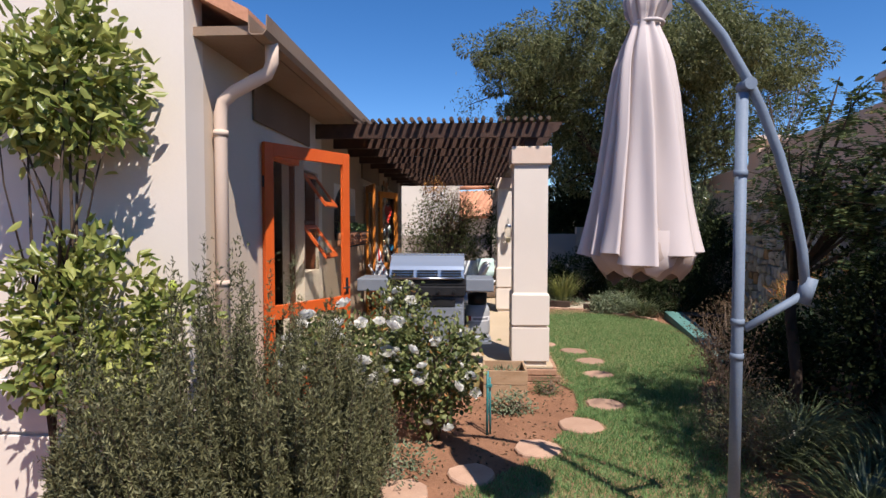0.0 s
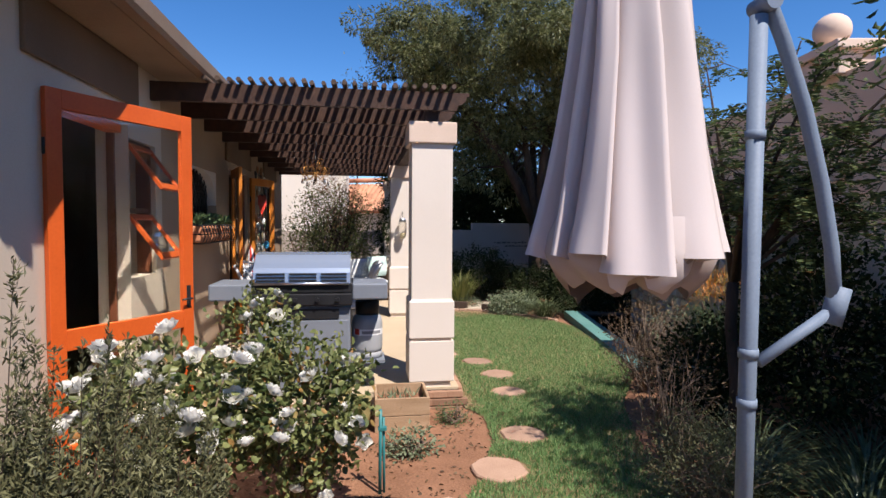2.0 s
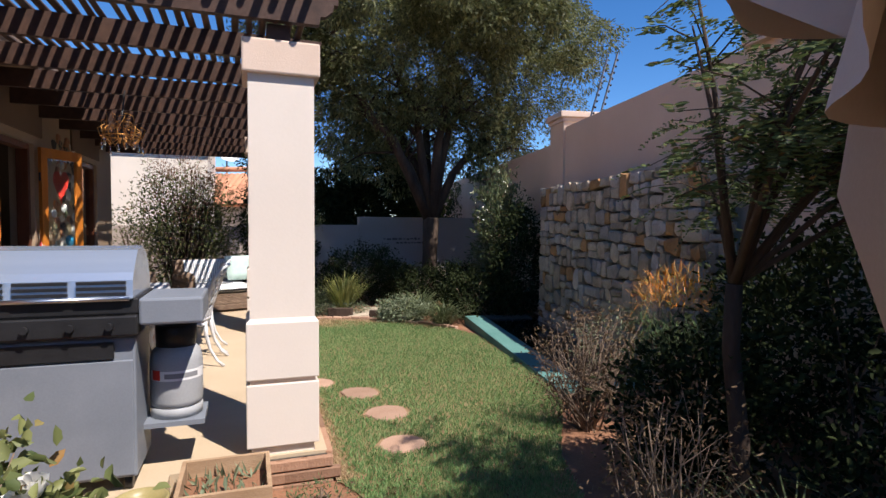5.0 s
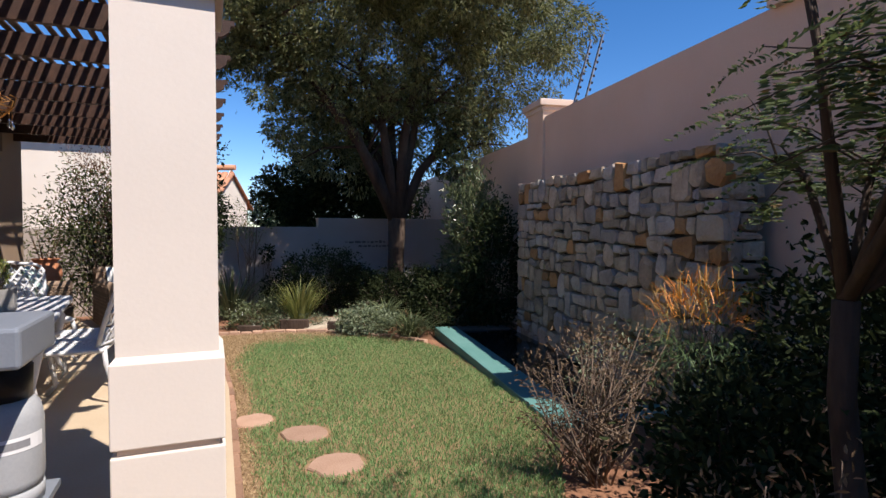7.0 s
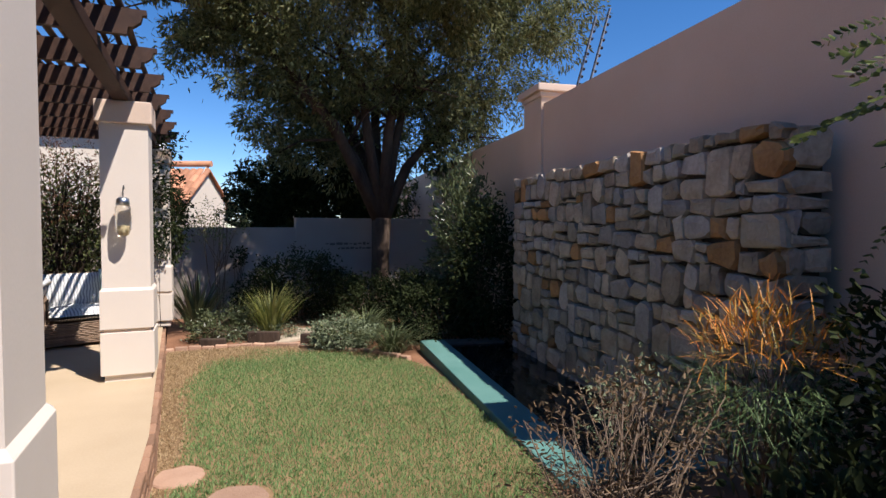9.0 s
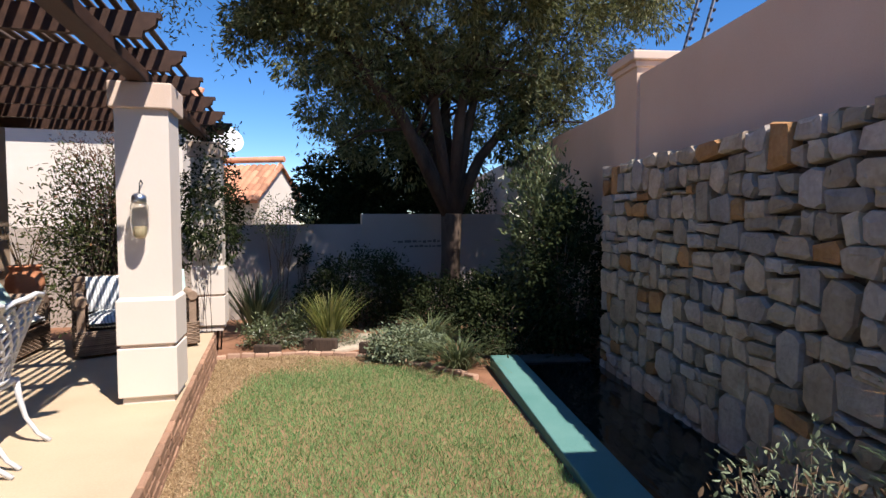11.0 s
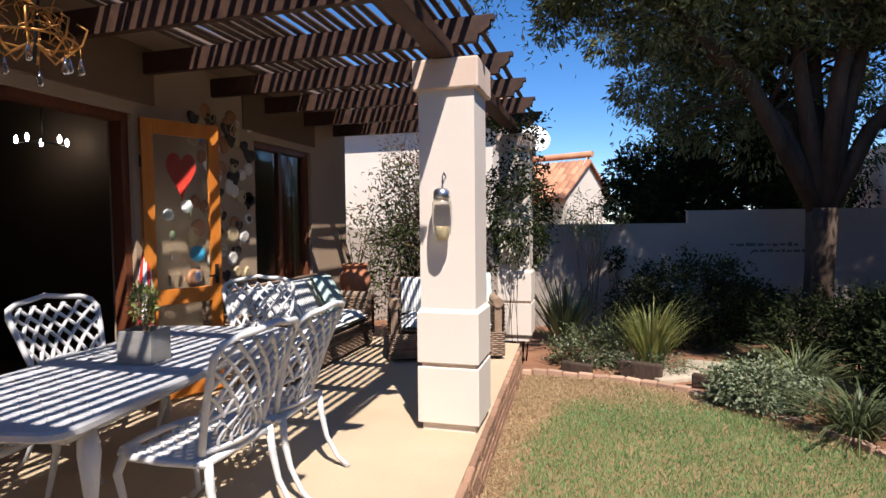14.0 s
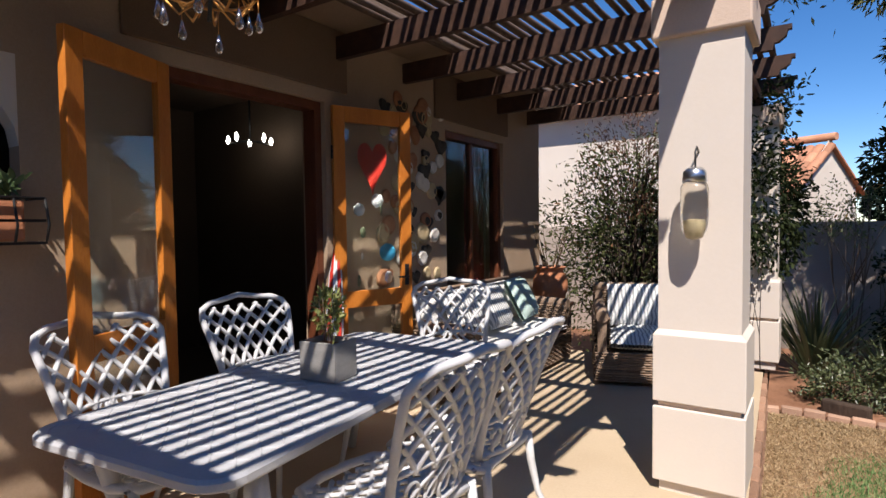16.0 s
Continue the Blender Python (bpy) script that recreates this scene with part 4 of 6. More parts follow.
door_leaf("door_2", (-1.70, 10.28, 0), (-1.46, 9.66, 0), 2.34, ORANGE_WOOD, "orange varnished glazed door folded open")
leaf2 = door_leaf("door_3", (-1.70, 11.56, 0), (-1.43, 12.16, 0), 2.34, ORANGE_WOOD, "orange varnished glazed door with stickers, open")
bm = bmesh.new()
ring = [(.125 * math.sin(a) ** 3, .0125 * (13 * math.cos(a) - 5 * math.cos(2 * a) - 2 * math.cos(3 * a) - math.cos(4 * a)) - .05 * max(0, -math.cos(a)) ** 3) for a in np.linspace(0, 6.283, 41)[:-1]]
lo = [bm.verts.new((.33 + u, .006, 1.93 + v)) for u, v in ring]
hi = [bm.verts.new((.33 + u, .012, 1.93 + v)) for u, v in ring]
for k in range(40):
    bm.faces.new((lo[k], lo[(k + 1) % 40], hi[(k + 1) % 40], hi[k]))
bm.faces.new(hi)
bm.faces.new(lo[::-1])
part("sticker", bm, RED_PAINT, leaf2, "large red heart sticker")
part("sticker", lathe(bmesh.new(), [(0.001, 0), (0.07, 0), (0.07, 0.004), (0.001, 0.004)], 18, pose(0.45, 0.008, 1.22, 90, 0, 0)), BLUE_PRINT, leaf2, "round blue sticker")
rnd = random.Random(5)
for k in range(7):
    r = rnd.uniform(.03, .06)
    part("sticker", lathe(bmesh.new(), [(0.001, 0), (r, 0), (r, 0.004), (0.001, 0.004)], 7, pose(rnd.uniform(.16, .48), .008, rnd.uniform(1.0, 1.7), 90, 0, rnd.uniform(0, 60))), WHITE_PAPER if k % 3 else LEAF_GREY, leaf2)
win = frame_round("window_1", WINDOW_B, RED_WOOD, "dark glazed window in a brown wooden frame", cat="window")
part("window_sill", boxes((-.08, .13, -.04, 1.28, -.05, -.002), bevel=.006), TERRACOTTA, win)
part("mullion", boxes((-.03, .03, 0.59, 0.65, 0, 1.80), bevel=.004), RED_WOOD, win)
for y0, y1 in ((0.07, 0.59), (0.65, 1.17)):
    part("pane", boxes((-.004, .004, y0 - .006, y1 + .006, 0.0, 1.80)), GLASS, win)
curtain = thing("curtain", "dark red curtains inside the window", "curtain", pose(-2.08, 13.1, 0.3))
RED_CLOTH = surface("dark_red_cloth", (0.16, 0.02, 0.018), (0.26, 0.035, 0.03), 5, 0.9, 0.2, 120)
for y0 in (0.0, 0.95):
    bm = bmesh.new()
    cols = [[bm.verts.new((0.03 * math.sin(k * 1.3), y0 + 0.42 * k / 20, z)) for z in (0, 1.1, 2.2)] for k in range(21)]
    for a, b in zip(cols, cols[1:]):
        for j in range(2):
            bm.faces.new((a[j], b[j], b[j + 1], a[j + 1]))
    part("drape", bm, RED_CLOTH, curtain)
arch = thing("window_2", "arched window with a dark wire lattice", "window", pose(WALL_X - 0.12, ARCH[0], ARCH[2]), kind="structure")
aw, ah = ARCH[1] - ARCH[0], ARCH[3] - ARCH[2]
part("pane", boxes((-.005, .005, 0, aw, 0, ah)), clear_glass("dark_pane", (0.10, 0.10, 0.10)), arch)
bm = bmesh.new()
for k in range(-8, 15):
    for s in (1, -1):
        pts = [(0.03, k * 0.12 + (z * 0.7 if s > 0 else aw - z * 0.7 - 0.25), z) for z in np.linspace(0, ah, 6)]
        pts = [p for p in pts if 0 <= p[1] <= aw]
        if len(pts) > 1:
            tube(bm, pts, 0.006, 5)
part("lattice", bm, BLACK, arch, "dark wire lattice")
bm = bmesh.new()
v0 = [(aw / 2 + (aw / 2) * math.cos(a), ah - 0.42 + 0.42 * math.sin(a)) for a in np.linspace(0, math.pi, 17)]
for (ya, za), (yb, zb) in zip(v0, v0[1:]):
    f1 = [bm.verts.new((0.118, y, z)) for y, z in ((ya, za), (yb, zb), (yb, ah + .004), (ya, ah + .004))]
    bm.faces.new(f1)
    f2 = [bm.verts.new((x, y, z)) for x, y, z in ((0.118, ya, za), (0.0, ya, za), (0.0, yb, zb), (0.118, yb, zb))]
    bm.faces.new(f2)
part("arch_head", bm, PLASTER, arch)

fbox = thing("window_box", "wrought iron window box with terracotta pots", "window box", pose(WALL_X, 8.19, 1.40))
bm = bmesh.new()
for z in (0.0, 0.10, 0.20):
    tube(bm, [(0.0, 0, z), (0.20, 0, z), (0.20, 1.42, z), (0.0, 1.42, z)], 0.007, 6)
for k in range(13):
    y = 1.42 * k / 12
    tube(bm, [(0.0, y, 0.0), (0.20, y, 0.0), (0.235, y, 0.08), (0.20, y, 0.20)], 0.006, 6)
part("basket", bm, BLACK, fbox, "black iron basket")
for y in (0.25, 0.70, 1.15):
    pot = part("pot", boxes((0.03, 0.18, y - .20, y + .20, 0.01, 0.19), bevel=.012), TERRACOTTA, fbox, "terracotta trough")
    n = 130
    base = np.column_stack([RNG.uniform(.04, .17, n), y + RNG.uniform(-.19, .19, n), np.full(n, .185)])
    leaf_mesh("foliage", base + RNG.uniform(0, .1, (n, 3)) * (0.2, .2, 1), RNG.normal(size=(n, 3)) * .6 + (0, 0, .8), .07, .03, LEAF_FERN, pot)

# ---- patio dining table ----
table = thing("dining_table", "long white cast aluminium dining table with a lattice top", "table", pose(-0.69, 10.42, 0, 0, 0, 7))
TW, TL, TH = 0.50, 1.06, 0.73
bm = bmesh.new()
out, c = [], 0.12
for sx, sy, a0 in ((1, 1, 0), (-1, 1, 90), (-1, -1, 180), (1, -1, 270)):
    for k in range(6):
        a = radians(a0 + 18 * k)
        out.append((sx * (TW - c) + c * math.cos(a), sy * (TL - c) + c * math.sin(a)))
levels = [[bm.verts.new((x * s, y * s2, z)) for x, y in out] for s, s2, z in ((0.985, 0.99, TH - .045), (1, 1, TH - .035), (1, 1, TH - .012), (0.985, 0.992, TH), (0.93, 0.966, TH), (0.925, 0.963, TH - 0.004))]
n = len(out)
for a, b in zip(levels, levels[1:]):
    for k in range(n):
        bm.faces.new((a[k], a[(k + 1) % n], b[(k + 1) % n], b[k]))
bm.faces.new(levels[-1])
bm.faces.new(levels[0][::-1])
part("tabletop", bm, TABLE_IRON, table)
bm = bmesh.new()
for k in range(-20, 21):
    for s in (1, -1):
        pts = []
        for u in np.linspace(-1, 1, 9):
            x = u * (TW * 0.92)
            y = k * 0.105 + s * u * 0.42
            if abs(y) < TL * 0.95:
                pts.append((x, y, TH - 0.006))
        if len(pts) > 1:
            tube(bm, pts, 0.006, 4, False)
part("lattice", bm, TABLE_IRON, table, "raised lattice pattern")
part("apron", boxes((-TW + .1, TW - .1, -TL + .14, TL - .14, TH - .10, TH - .046)), WHITE_IRON, table)
for sx in (-1, 1):
    for sy in (-1, 1):
        x, y = sx * (TW - .13), sy * (TL - .28)
        pts = [(x, y, TH - .06), (x + sx * .035, y + sy * .03, .55), (x + sx * .01, y, .35), (x - sx * .02, y, .18), (x + sx * .04, y + sy * .03, 0.02)]
        part("leg", tubes((pts, [.035, .045, .028, .022, .03]), sides=8), WHITE_IRON, table)

tray = thing("table_planter", "grey wooden cube planter with a small shrub", "planter", pose(-0.62, 10.42, TH + 0.002, 0, 0, 8) @ Matrix.Diagonal((.60, .68, .92, 1)))
GREY_WOOD = surface("weathered_grey_wood", (0.20, 0.19, 0.175), (0.31, 0.30, 0.28), 4, 0.85, 0.3, 60, stretch=(1, 1, 5))
for x0, x1, y0, y1 in ((-.17, .17, -.13, -.112), (-.17, .17, .112, .13), (-.17, -.152, -.11, .11), (.152, .17, -.11, .11)):
    part("side_panel", boxes((x0, x1, y0, y1, 0, .20), bevel=.003), GREY_WOOD, tray)
part("soil", boxes((-.15, .15, -.11, .11, .01, .17)), SOIL, tray)
n = 420
p, w, _ = clumps((0, 0, .34), (.10, .09, .13), 24, 18, .02)
leaf_mesh("foliage", p, w + (0, 0, .4), .045, .018, LEAF_YELLOW, tray)
bm = bmesh.new()
for k in range(9):
    a = k * 0.7
    tube(bm, [(0.02 * math.cos(a), .02 * math.sin(a), .16), (.07 * math.cos(a), .07 * math.sin(a), .42)], [.004, .002], 4)
part("branchwork", bm, TWIG, tray)

# ---- cast aluminium chairs ----


def iron_chair(name, m):
    ch = thing(name, "white cast aluminium garden chair with lattice back", "chair", m, "chairs round the dining table")
    SH, W, D = 0.43, 0.23, 0.22
    # back, curved outline, leaning backwards
    def back_at(u, v):
        lean = 0.02 + 0.12 * v + 0.05 * v * v
        wide = 0.185 + 0.085 * v - 0.05 * max(0, v - .85)
        return Vector((u * wide, D + lean - 0.05 * (u * u), SH + 0.03 + 0.53 * v))
    edge = [(-1, v) for v in np.linspace(0, .86, 9)] + [(-.92, .95), (-.72, 1.0), (-.4, 1.015), (0, 1.05), (.4, 1.015), (.72, 1.0), (.92, .95)] + [(1, v) for v in np.linspace(.86, 0, 9)]
    part("back_frame", tubes(([back_at(u, v) for u, v in edge], .0165), sides=8), WHITE_IRON, ch)
    bm = bmesh.new()
    for k in range(-5, 9):
        for s in (1, -1):
            pts = []
            for q in np.linspace(0, 1, 14):
                v = 0.30 + 0.70 * q
                u = s * (-1.0 + 2.0 * (k / 6.0) + 1.15 * (q ** 1.25))
                if abs(u) <= 1.0 and v <= 1.0 - 0.06 * u * u:
                    pts.append(back_at(u, v))
            if len(pts) > 1:
                tube(bm, pts, .0115, 5, False)
    part("back_lattice", bm, WHITE_IRON, ch)
    bm = bmesh.new()
    tube(bm, [back_at(u, .30 + .05 * (1 - u * u)) for u in np.linspace(-1, 1, 9)], .011, 6)
    tube(bm, [back_at(u, .02) for u in np.linspace(-1, 1, 9)], .014, 6)
    for u0 in (-.66, -.33, 0, .33, .66):
        tube(bm, [back_at(u0 * (1 - .5 * q) + .12 * math.sin(5 * q) * (1 if u0 >= 0 else -1), .02 + .32 * q) for q in np.linspace(0, 1, 8)], .009, 5)
        tube(bm, [back_at(u0 + .11 * math.cos(a), .16 + .08 * math.sin(a)) for a in np.linspace(0, 5.2, 10)], .008, 5)
    part("back_scroll", bm, WHITE_IRON, ch)
    bm = bmesh.new()
    rim = [(-.9 * W, D), (-W, 0.05), (-1.02 * W, -.12), (-.8 * W, -D), (-.3 * W, -D - .025), (.3 * W, -D - .025), (.8 * W, -D), (1.02 * W, -.12), (W, .05), (.9 * W, D), (-.9 * W, D)]
    tube(bm, [(x, y, SH) for x, y in rim], .019, 8)
    part("seat_rim", bm, WHITE_IRON, ch)
    bm = bmesh.new()
    for k in range(-7, 8):
        for s in (1, -1):
            pts = []
            for q in np.linspace(-1, 1, 9):
                x, y = q * W, k * .062 + s * q * .2
                if abs(y) < D:
                    pts.append((x, y, SH + .004 - .012 * (1 - q * q)))
            if len(pts) > 1:
                tube(bm, pts, .0105, 4, False)
    part("seat", bm, WHITE_IRON, ch)
    for sx in (-1, 1):
        part("leg", tubes(([(sx * .2, -.19, SH), (sx * .215, -.22, .33), (sx * .2, -.2, .18), (sx * .19, -.18, .07), (sx * .21, -.24, .004)], [.02, .018, .014, .013, .017]), sides=7), WHITE_IRON, ch)
        part("leg", tubes(([(sx * .195, D + .01, SH + .02), (sx * .20, D + .02, .32), (sx * .20, D + .05, .18), (sx * .205, D + .11, .06), (sx * .21, D + .17, .004)], [.018, .018, .014, .013, .016]), sides=7), WHITE_IRON, ch)
    return ch


BIG = Matrix.Diagonal((1.12, 1.12, 1.03, 1))
chair = iron_chair("garden_chair", pose(-0.05, 10.14, 0, 0, 0, -93) @ BIG)
copy_thing(chair, pose(-0.06, 10.70, 0, 0, 0, -88))
copy_thing(chair, pose(-1.10, 9.82, 0, 0, 0, 94))
copy_thing(chair, pose(-1.16, 10.62, 0, 0, 0, 86))
copy_thing(chair, pose(-0.70, 11.76, 0, 0, 0, 43))

# ---- wicker lounge ----
CUSHION = surface("white_cushion_cloth", (0.62, 0.61, 0.58), (0.72, 0.71, 0.68), 4, 0.9, 0.2, 160)
m_, n_, l_, b_ = material("striped_cushion_cloth")
co = n_.new("ShaderNodeTexCoord")
wv = n_.new("ShaderNodeTexWave")
wv.inputs["Scale"].default_value, wv.inputs["Distortion"].default_value = 9.0, 5.0
l_.new(co.outputs["Object"], wv.inputs[0])
rp = n_.new("ShaderNodeValToRGB")
rp.color_ramp.interpolation = "CONSTANT"
rp.color_ramp.elements[0].color, rp.color_ramp.elements[1].color = (0.30, 0.32, 0.33, 1), (0.72, 0.72, 0.70, 1)
rp.color_ramp.elements[1].position = 0.38
l_.new(wv.outputs[0], rp.inputs[0])
l_.new(rp.outputs[0], b_.inputs["Base Color"])
b_.inputs["Roughness"].default_value = 0.9
STRIPED = m_
MINT = surface("mint_cushion_cloth", (0.36, 0.50, 0.45), (0.50, 0.62, 0.57), 9, 0.9, 0.2, 120)


def weave(bm, x0, x1, y, z0, z1, along="x", step=0.022, r=0.011):
    """Rows of bulging wicker strands over one face."""
    rows = int((z1 - z0) / step)
    for i in range(rows):
        z = z0 + step * (i + .5)
        pts = []
        for k in range(int(abs(x1 - x0) / .05) + 2):
            u = min(x0 + .05 * k, x1)
            bulge = .006 * (1 if (k + i) % 2 else -1)
            pts.append((u, y + bulge, z) if along == "x" else (y + bulge, u, z))
        tube(bm, pts, r, 4, False)
    return bm


def puff(x0, x1, y0, y1, z0, z1):
    """A soft cushion: a box swelled in the middle."""
    bm = bmesh.new()
    bmesh.ops.create_grid(bm, x_segments=8, y_segments=8, size=1)
    top = list(bm.verts)
    for v in top:
        x, y = v.co.x, v.co.y
        s = (1 - x ** 6) * (1 - y ** 6)
        v.co = Vector(((x0 + x1) / 2 + x * (x1 - x0) / 2, (y0 + y1) / 2 + y * (y1 - y0) / 2, z0 + (z1 - z0) * (0.5 + 0.5 * s ** 0.4)))
    made = bmesh.ops.duplicate(bm, geom=bm.faces[:] + bm.verts[:] + bm.edges[:])["geom"]
    for v in [g for g in made if isinstance(g, bmesh.types.BMVert)]:
        v.co.z = z0 + (z1 - v.co.z) * 0.6
    bmesh.ops.remove_doubles(bm, verts=bm.verts, dist=.002)
    for f in bm.faces:
        f.smooth = True
    bmesh.ops.recalc_face_normals(bm, faces=bm.faces)
    return bm


def wicker_seat(name, m, w, d, label, cat, back=0.82, arm=0.60, seats=1, cushion=None):
    s = thing(name, label, cat, m)
    part("frame", boxes((-w / 2 + .02, w / 2 - .02, -d / 2 + .02, d / 2 - .02, .05, .30), (-w / 2 + .02, w / 2 - .02, d / 2 - .10, d / 2 - .02, .30, back - .02), (-w / 2 + .02, -w / 2 + .10, -d / 2 + .02, d / 2 - .1, .30, arm - .02), (w / 2 - .10, w / 2 - .02, -d / 2 + .02, d / 2 - .1, .30, arm - .02)), WICKER, s)
    part("front_weave", weave(bmesh.new(), -w / 2, w / 2, -d / 2, .04, .32), WICKER, s)
    part("back_weave", weave(bmesh.new(), -w / 2, w / 2, d / 2, .04, back), WICKER, s)
    part("back_weave", weave(bmesh.new(), -w / 2 + .1, w / 2 - .1, d / 2 - .12, .30, back), WICKER, s)
    for x in (-w / 2, w / 2):
        part("side_weave", weave(bmesh.new(), -d / 2, d / 2, x, .04, arm, "y"), WICKER, s)
        sx = -1 if x < 0 else 1
        part("side_weave", weave(bmesh.new(), -d / 2, d / 2 - .1, x - sx * .12, .30, arm, "y"), WICKER, s)
        part("arm_roll", tubes(([(x - sx * .06, -d / 2, arm), (x - sx * .06, d / 2 - .05, arm + .02)], .055), sides=10), WICKER, s)
    part("top_roll", tubes(([(-w / 2, d / 2 - .06, back), (w / 2, d / 2 - .06, back)], .05), sides=10), WICKER, s)
    inner = (w - .26) / seats
    for k in range(seats):
        x = -w / 2 + .13 + inner * k
        part("seat_cushion", puff(x + .005, x + inner - .005, -d / 2 - .02, d / 2 - .13, .31, .46), cushion or CUSHION, s, "plump seat cushion")
        bm = puff(x + .01, x + inner - .01, -.21, .21, -.06, .08)
        bmesh.ops.transform(bm, matrix=pose(0, d / 2 - .21, .64, 76, 0, 0), verts=bm.verts)
        part("back_cushion", bm, cushion or CUSHION, s, "soft back cushion")
    return s


sofa = wicker_seat("wicker_sofa", pose(-1.28, 13.25, 0.0, 0, 0, 90), 2.05, 0.82, "brown wicker sofa with white seat cushions", "sofa", seats=3)


def pillow(label, mat, m, size=.22):
    bm = puff(-size, size, -size, size, -.06, .08)
    ob = part("throw_pillow", bm, mat)
    ob.matrix_world = m
    return tagged(ob, label, "pillow")


pillow("black and white striped pillow on the sofa", STRIPED, pose(-1.22, 12.62, .69, 60, 0, 84))
pillow("mint green pillow on the sofa", MINT, pose(-1.20, 13.75, .70, 62, 0, 96))
pillow("striped pillow on the sofa", STRIPED, pose(-1.22, 13.15, .69, 60, 0, 90))
chair_w = wicker_seat("wicker_armchair", pose(0.13, 14.04, 0.0, 0, 0, 20), 1.25, 0.90, "brown wicker armchair with striped cushions", "armchair", .80, .62, cushion=STRIPED)
pillow("pale blue pillow on the wicker armchair", MINT, pose(0.46, 14.12, .70, 68, 0, 20))
urn = thing("terracotta_urn", "round terracotta urn holding dry sticks", "urn", pose(-1.30, 14.75, 0.52))
part("body", lathe(bmesh.new(), [(.10, 0), (.17, .06), (.21, .18), (.20, .30), (.15, .38), (.17, .42), (.19, .43), (.17, .44), (.13, .40), (.05, .2)], 24, close=False), TERRACOTTA, urn)
rnd = random.Random(9)
for k in range(12):
    a = rnd.uniform(0, 6.28)
    bm = bmesh.new()
    tube(bm, [(0, 0, .2), (.08 * math.cos(a), .08 * math.sin(a), .45), (.2 * math.cos(a), .2 * math.sin(a), rnd.uniform(.7, .95))], [.006, .006, .003], 5)
    part("stick", bm, LEAF_DRY, urn)
stand = thing("urn_stand", "dark wooden plant stand under the urn", "stand", pose(-1.30, 14.75, 0))
part("top", boxes((-.22, .22, -.22, .22, .48, .52), bevel=.005), DARK_WOOD, stand)
for sx in (-1, 1):
    for sy in (-1, 1):
        part("leg", boxes((sx * .17 - .02, sx * .17 + .02, sy * .17 - .02, sy * .17 + .02, 0, .48)), DARK_WOOD, stand)

# ---- lantern on the pillar ----
lamp = thing("wall_lantern", "glass and zinc lantern hung on the pillar", "lantern", pose(0.82, 11.60, 1.37))
part("hook", tubes(([(0, .07, .44), (0, .0, .47), (0, -.04, .44), (0, -.04, .36)], .005)), BLACK, lamp)
part("cap", lathe(bmesh.new(), [(.035, .36), (.055, .34), (.06, .29), (.052, .285)], 16, pose(0, -.06, 0)), STAINLESS, lamp)
FROST = clear_glass("ribbed_glass", (.92, .9, .84), .18)
part("glass_jar", lathe(bmesh.new(), [(.01, .0), (.04, .01), (.062, .06), (.068, .14), (.066, .26), (.052, .29)], 18, pose(0, -.06, 0)), FROST, lamp)
part("candle", lathe(bmesh.new(), [(.035, .015), (.036, .1), (.01, .105)], 12, pose(0, -.06, 0)), surface("ivory_wax", (.6, .5, .3), (.66, .56, .36), 4, .6, 0, 50), lamp)

# ---- folded parasol by the door ----
parasol = thing("folded_parasol", "red and white striped parasol folded against the wall", "parasol", pose(-1.62, 11.43, 0, -7, -4, 0))
part("pole", tubes(([(0, 0, 0), (0, 0, 1.42)], .011)), ROUGH_WOOD, parasol)
for k in range(10):
    a = k * .6283
    bm = bmesh.new()
    rows = [[bm.verts.new((r * math.cos(a + d) * (1 + .2 * math.cos(6.283 * (d / .6283))), r * math.sin(a + d), z)) for d in (0, .16, .31, .47, .64)] for z, r in ((.42, .055), (.8, .06), (1.1, .045), (1.36, .014))]
    for x, y in zip(rows, rows[1:]):
        for j in range(4):
            bm.faces.new((x[j], x[j + 1], y[j + 1], y[j])).smooth = True
    part("cloth_panel", bm, RED_PAINT if k % 2 else WHITE_PAPER, parasol)

# ---- hanging chandelier ----
GOLD = surface("brassy_wire", (.45, .20, .05), (.62, .32, .10), 6, .35, .1, 60, metal=.7)
chand = thing("chandelier", "brass wire chandelier with glass drops under the pergola", "chandelier", pose(-0.50, 9.75, 2.10))
part("chain", tubes(([(0, 0, .10), (0, 0.03, .40), (0, .195, .70)], .008)), BLACK, chand)
part("ring", tubes(([(.16 * math.cos(a), .16 * math.sin(a), .20) for a in np.linspace(0, 6.283, 25)], .006), sides=6), GOLD, chand)
for k in range(8):
    a = 2 * math.pi * k / 8
    ca, sa = math.cos(a), math.sin(a)
    part("arm", tubes(([(.02 * ca, .02 * sa, .18), (.1 * ca, .1 * sa, .12), (.18 * ca, .18 * sa, .2), (.2 * ca, .2 * sa, .27), (.16 * ca, .16 * sa, .29)], .005), sides=5), GOLD, chand)
    part("glass_drop", lathe(bmesh.new(), [(.003, .07), (.01, .04), (.017, .015), (.012, .0), (.003, -.004)], 10, pose(.17 * ca, .17 * sa, .04 + .03 * (k % 3))), FROST, chand)
    part("wire", tubes(([(.17 * ca, .17 * sa, .11), (.17 * ca, .17 * sa, .2)], .002), sides=4), GOLD, chand)
bm = bmesh.new()
rnd = random.Random(2)
for k in range(26):
    a, b = rnd.uniform(0, 6.28), rnd.uniform(0, 6.28)
    tube(bm, arc((.15 * math.cos(a), .15 * math.sin(a), rnd.uniform(.15, .3)), (.12 * math.cos(b), .12 * math.sin(b), rnd.uniform(.2, .42)), (rnd.uniform(-.06, .06), rnd.uniform(-.06, .06), .05), 6), .0025, 4)
part("twisted_wire", bm, GOLD, chand)["kind"] = "stuff"

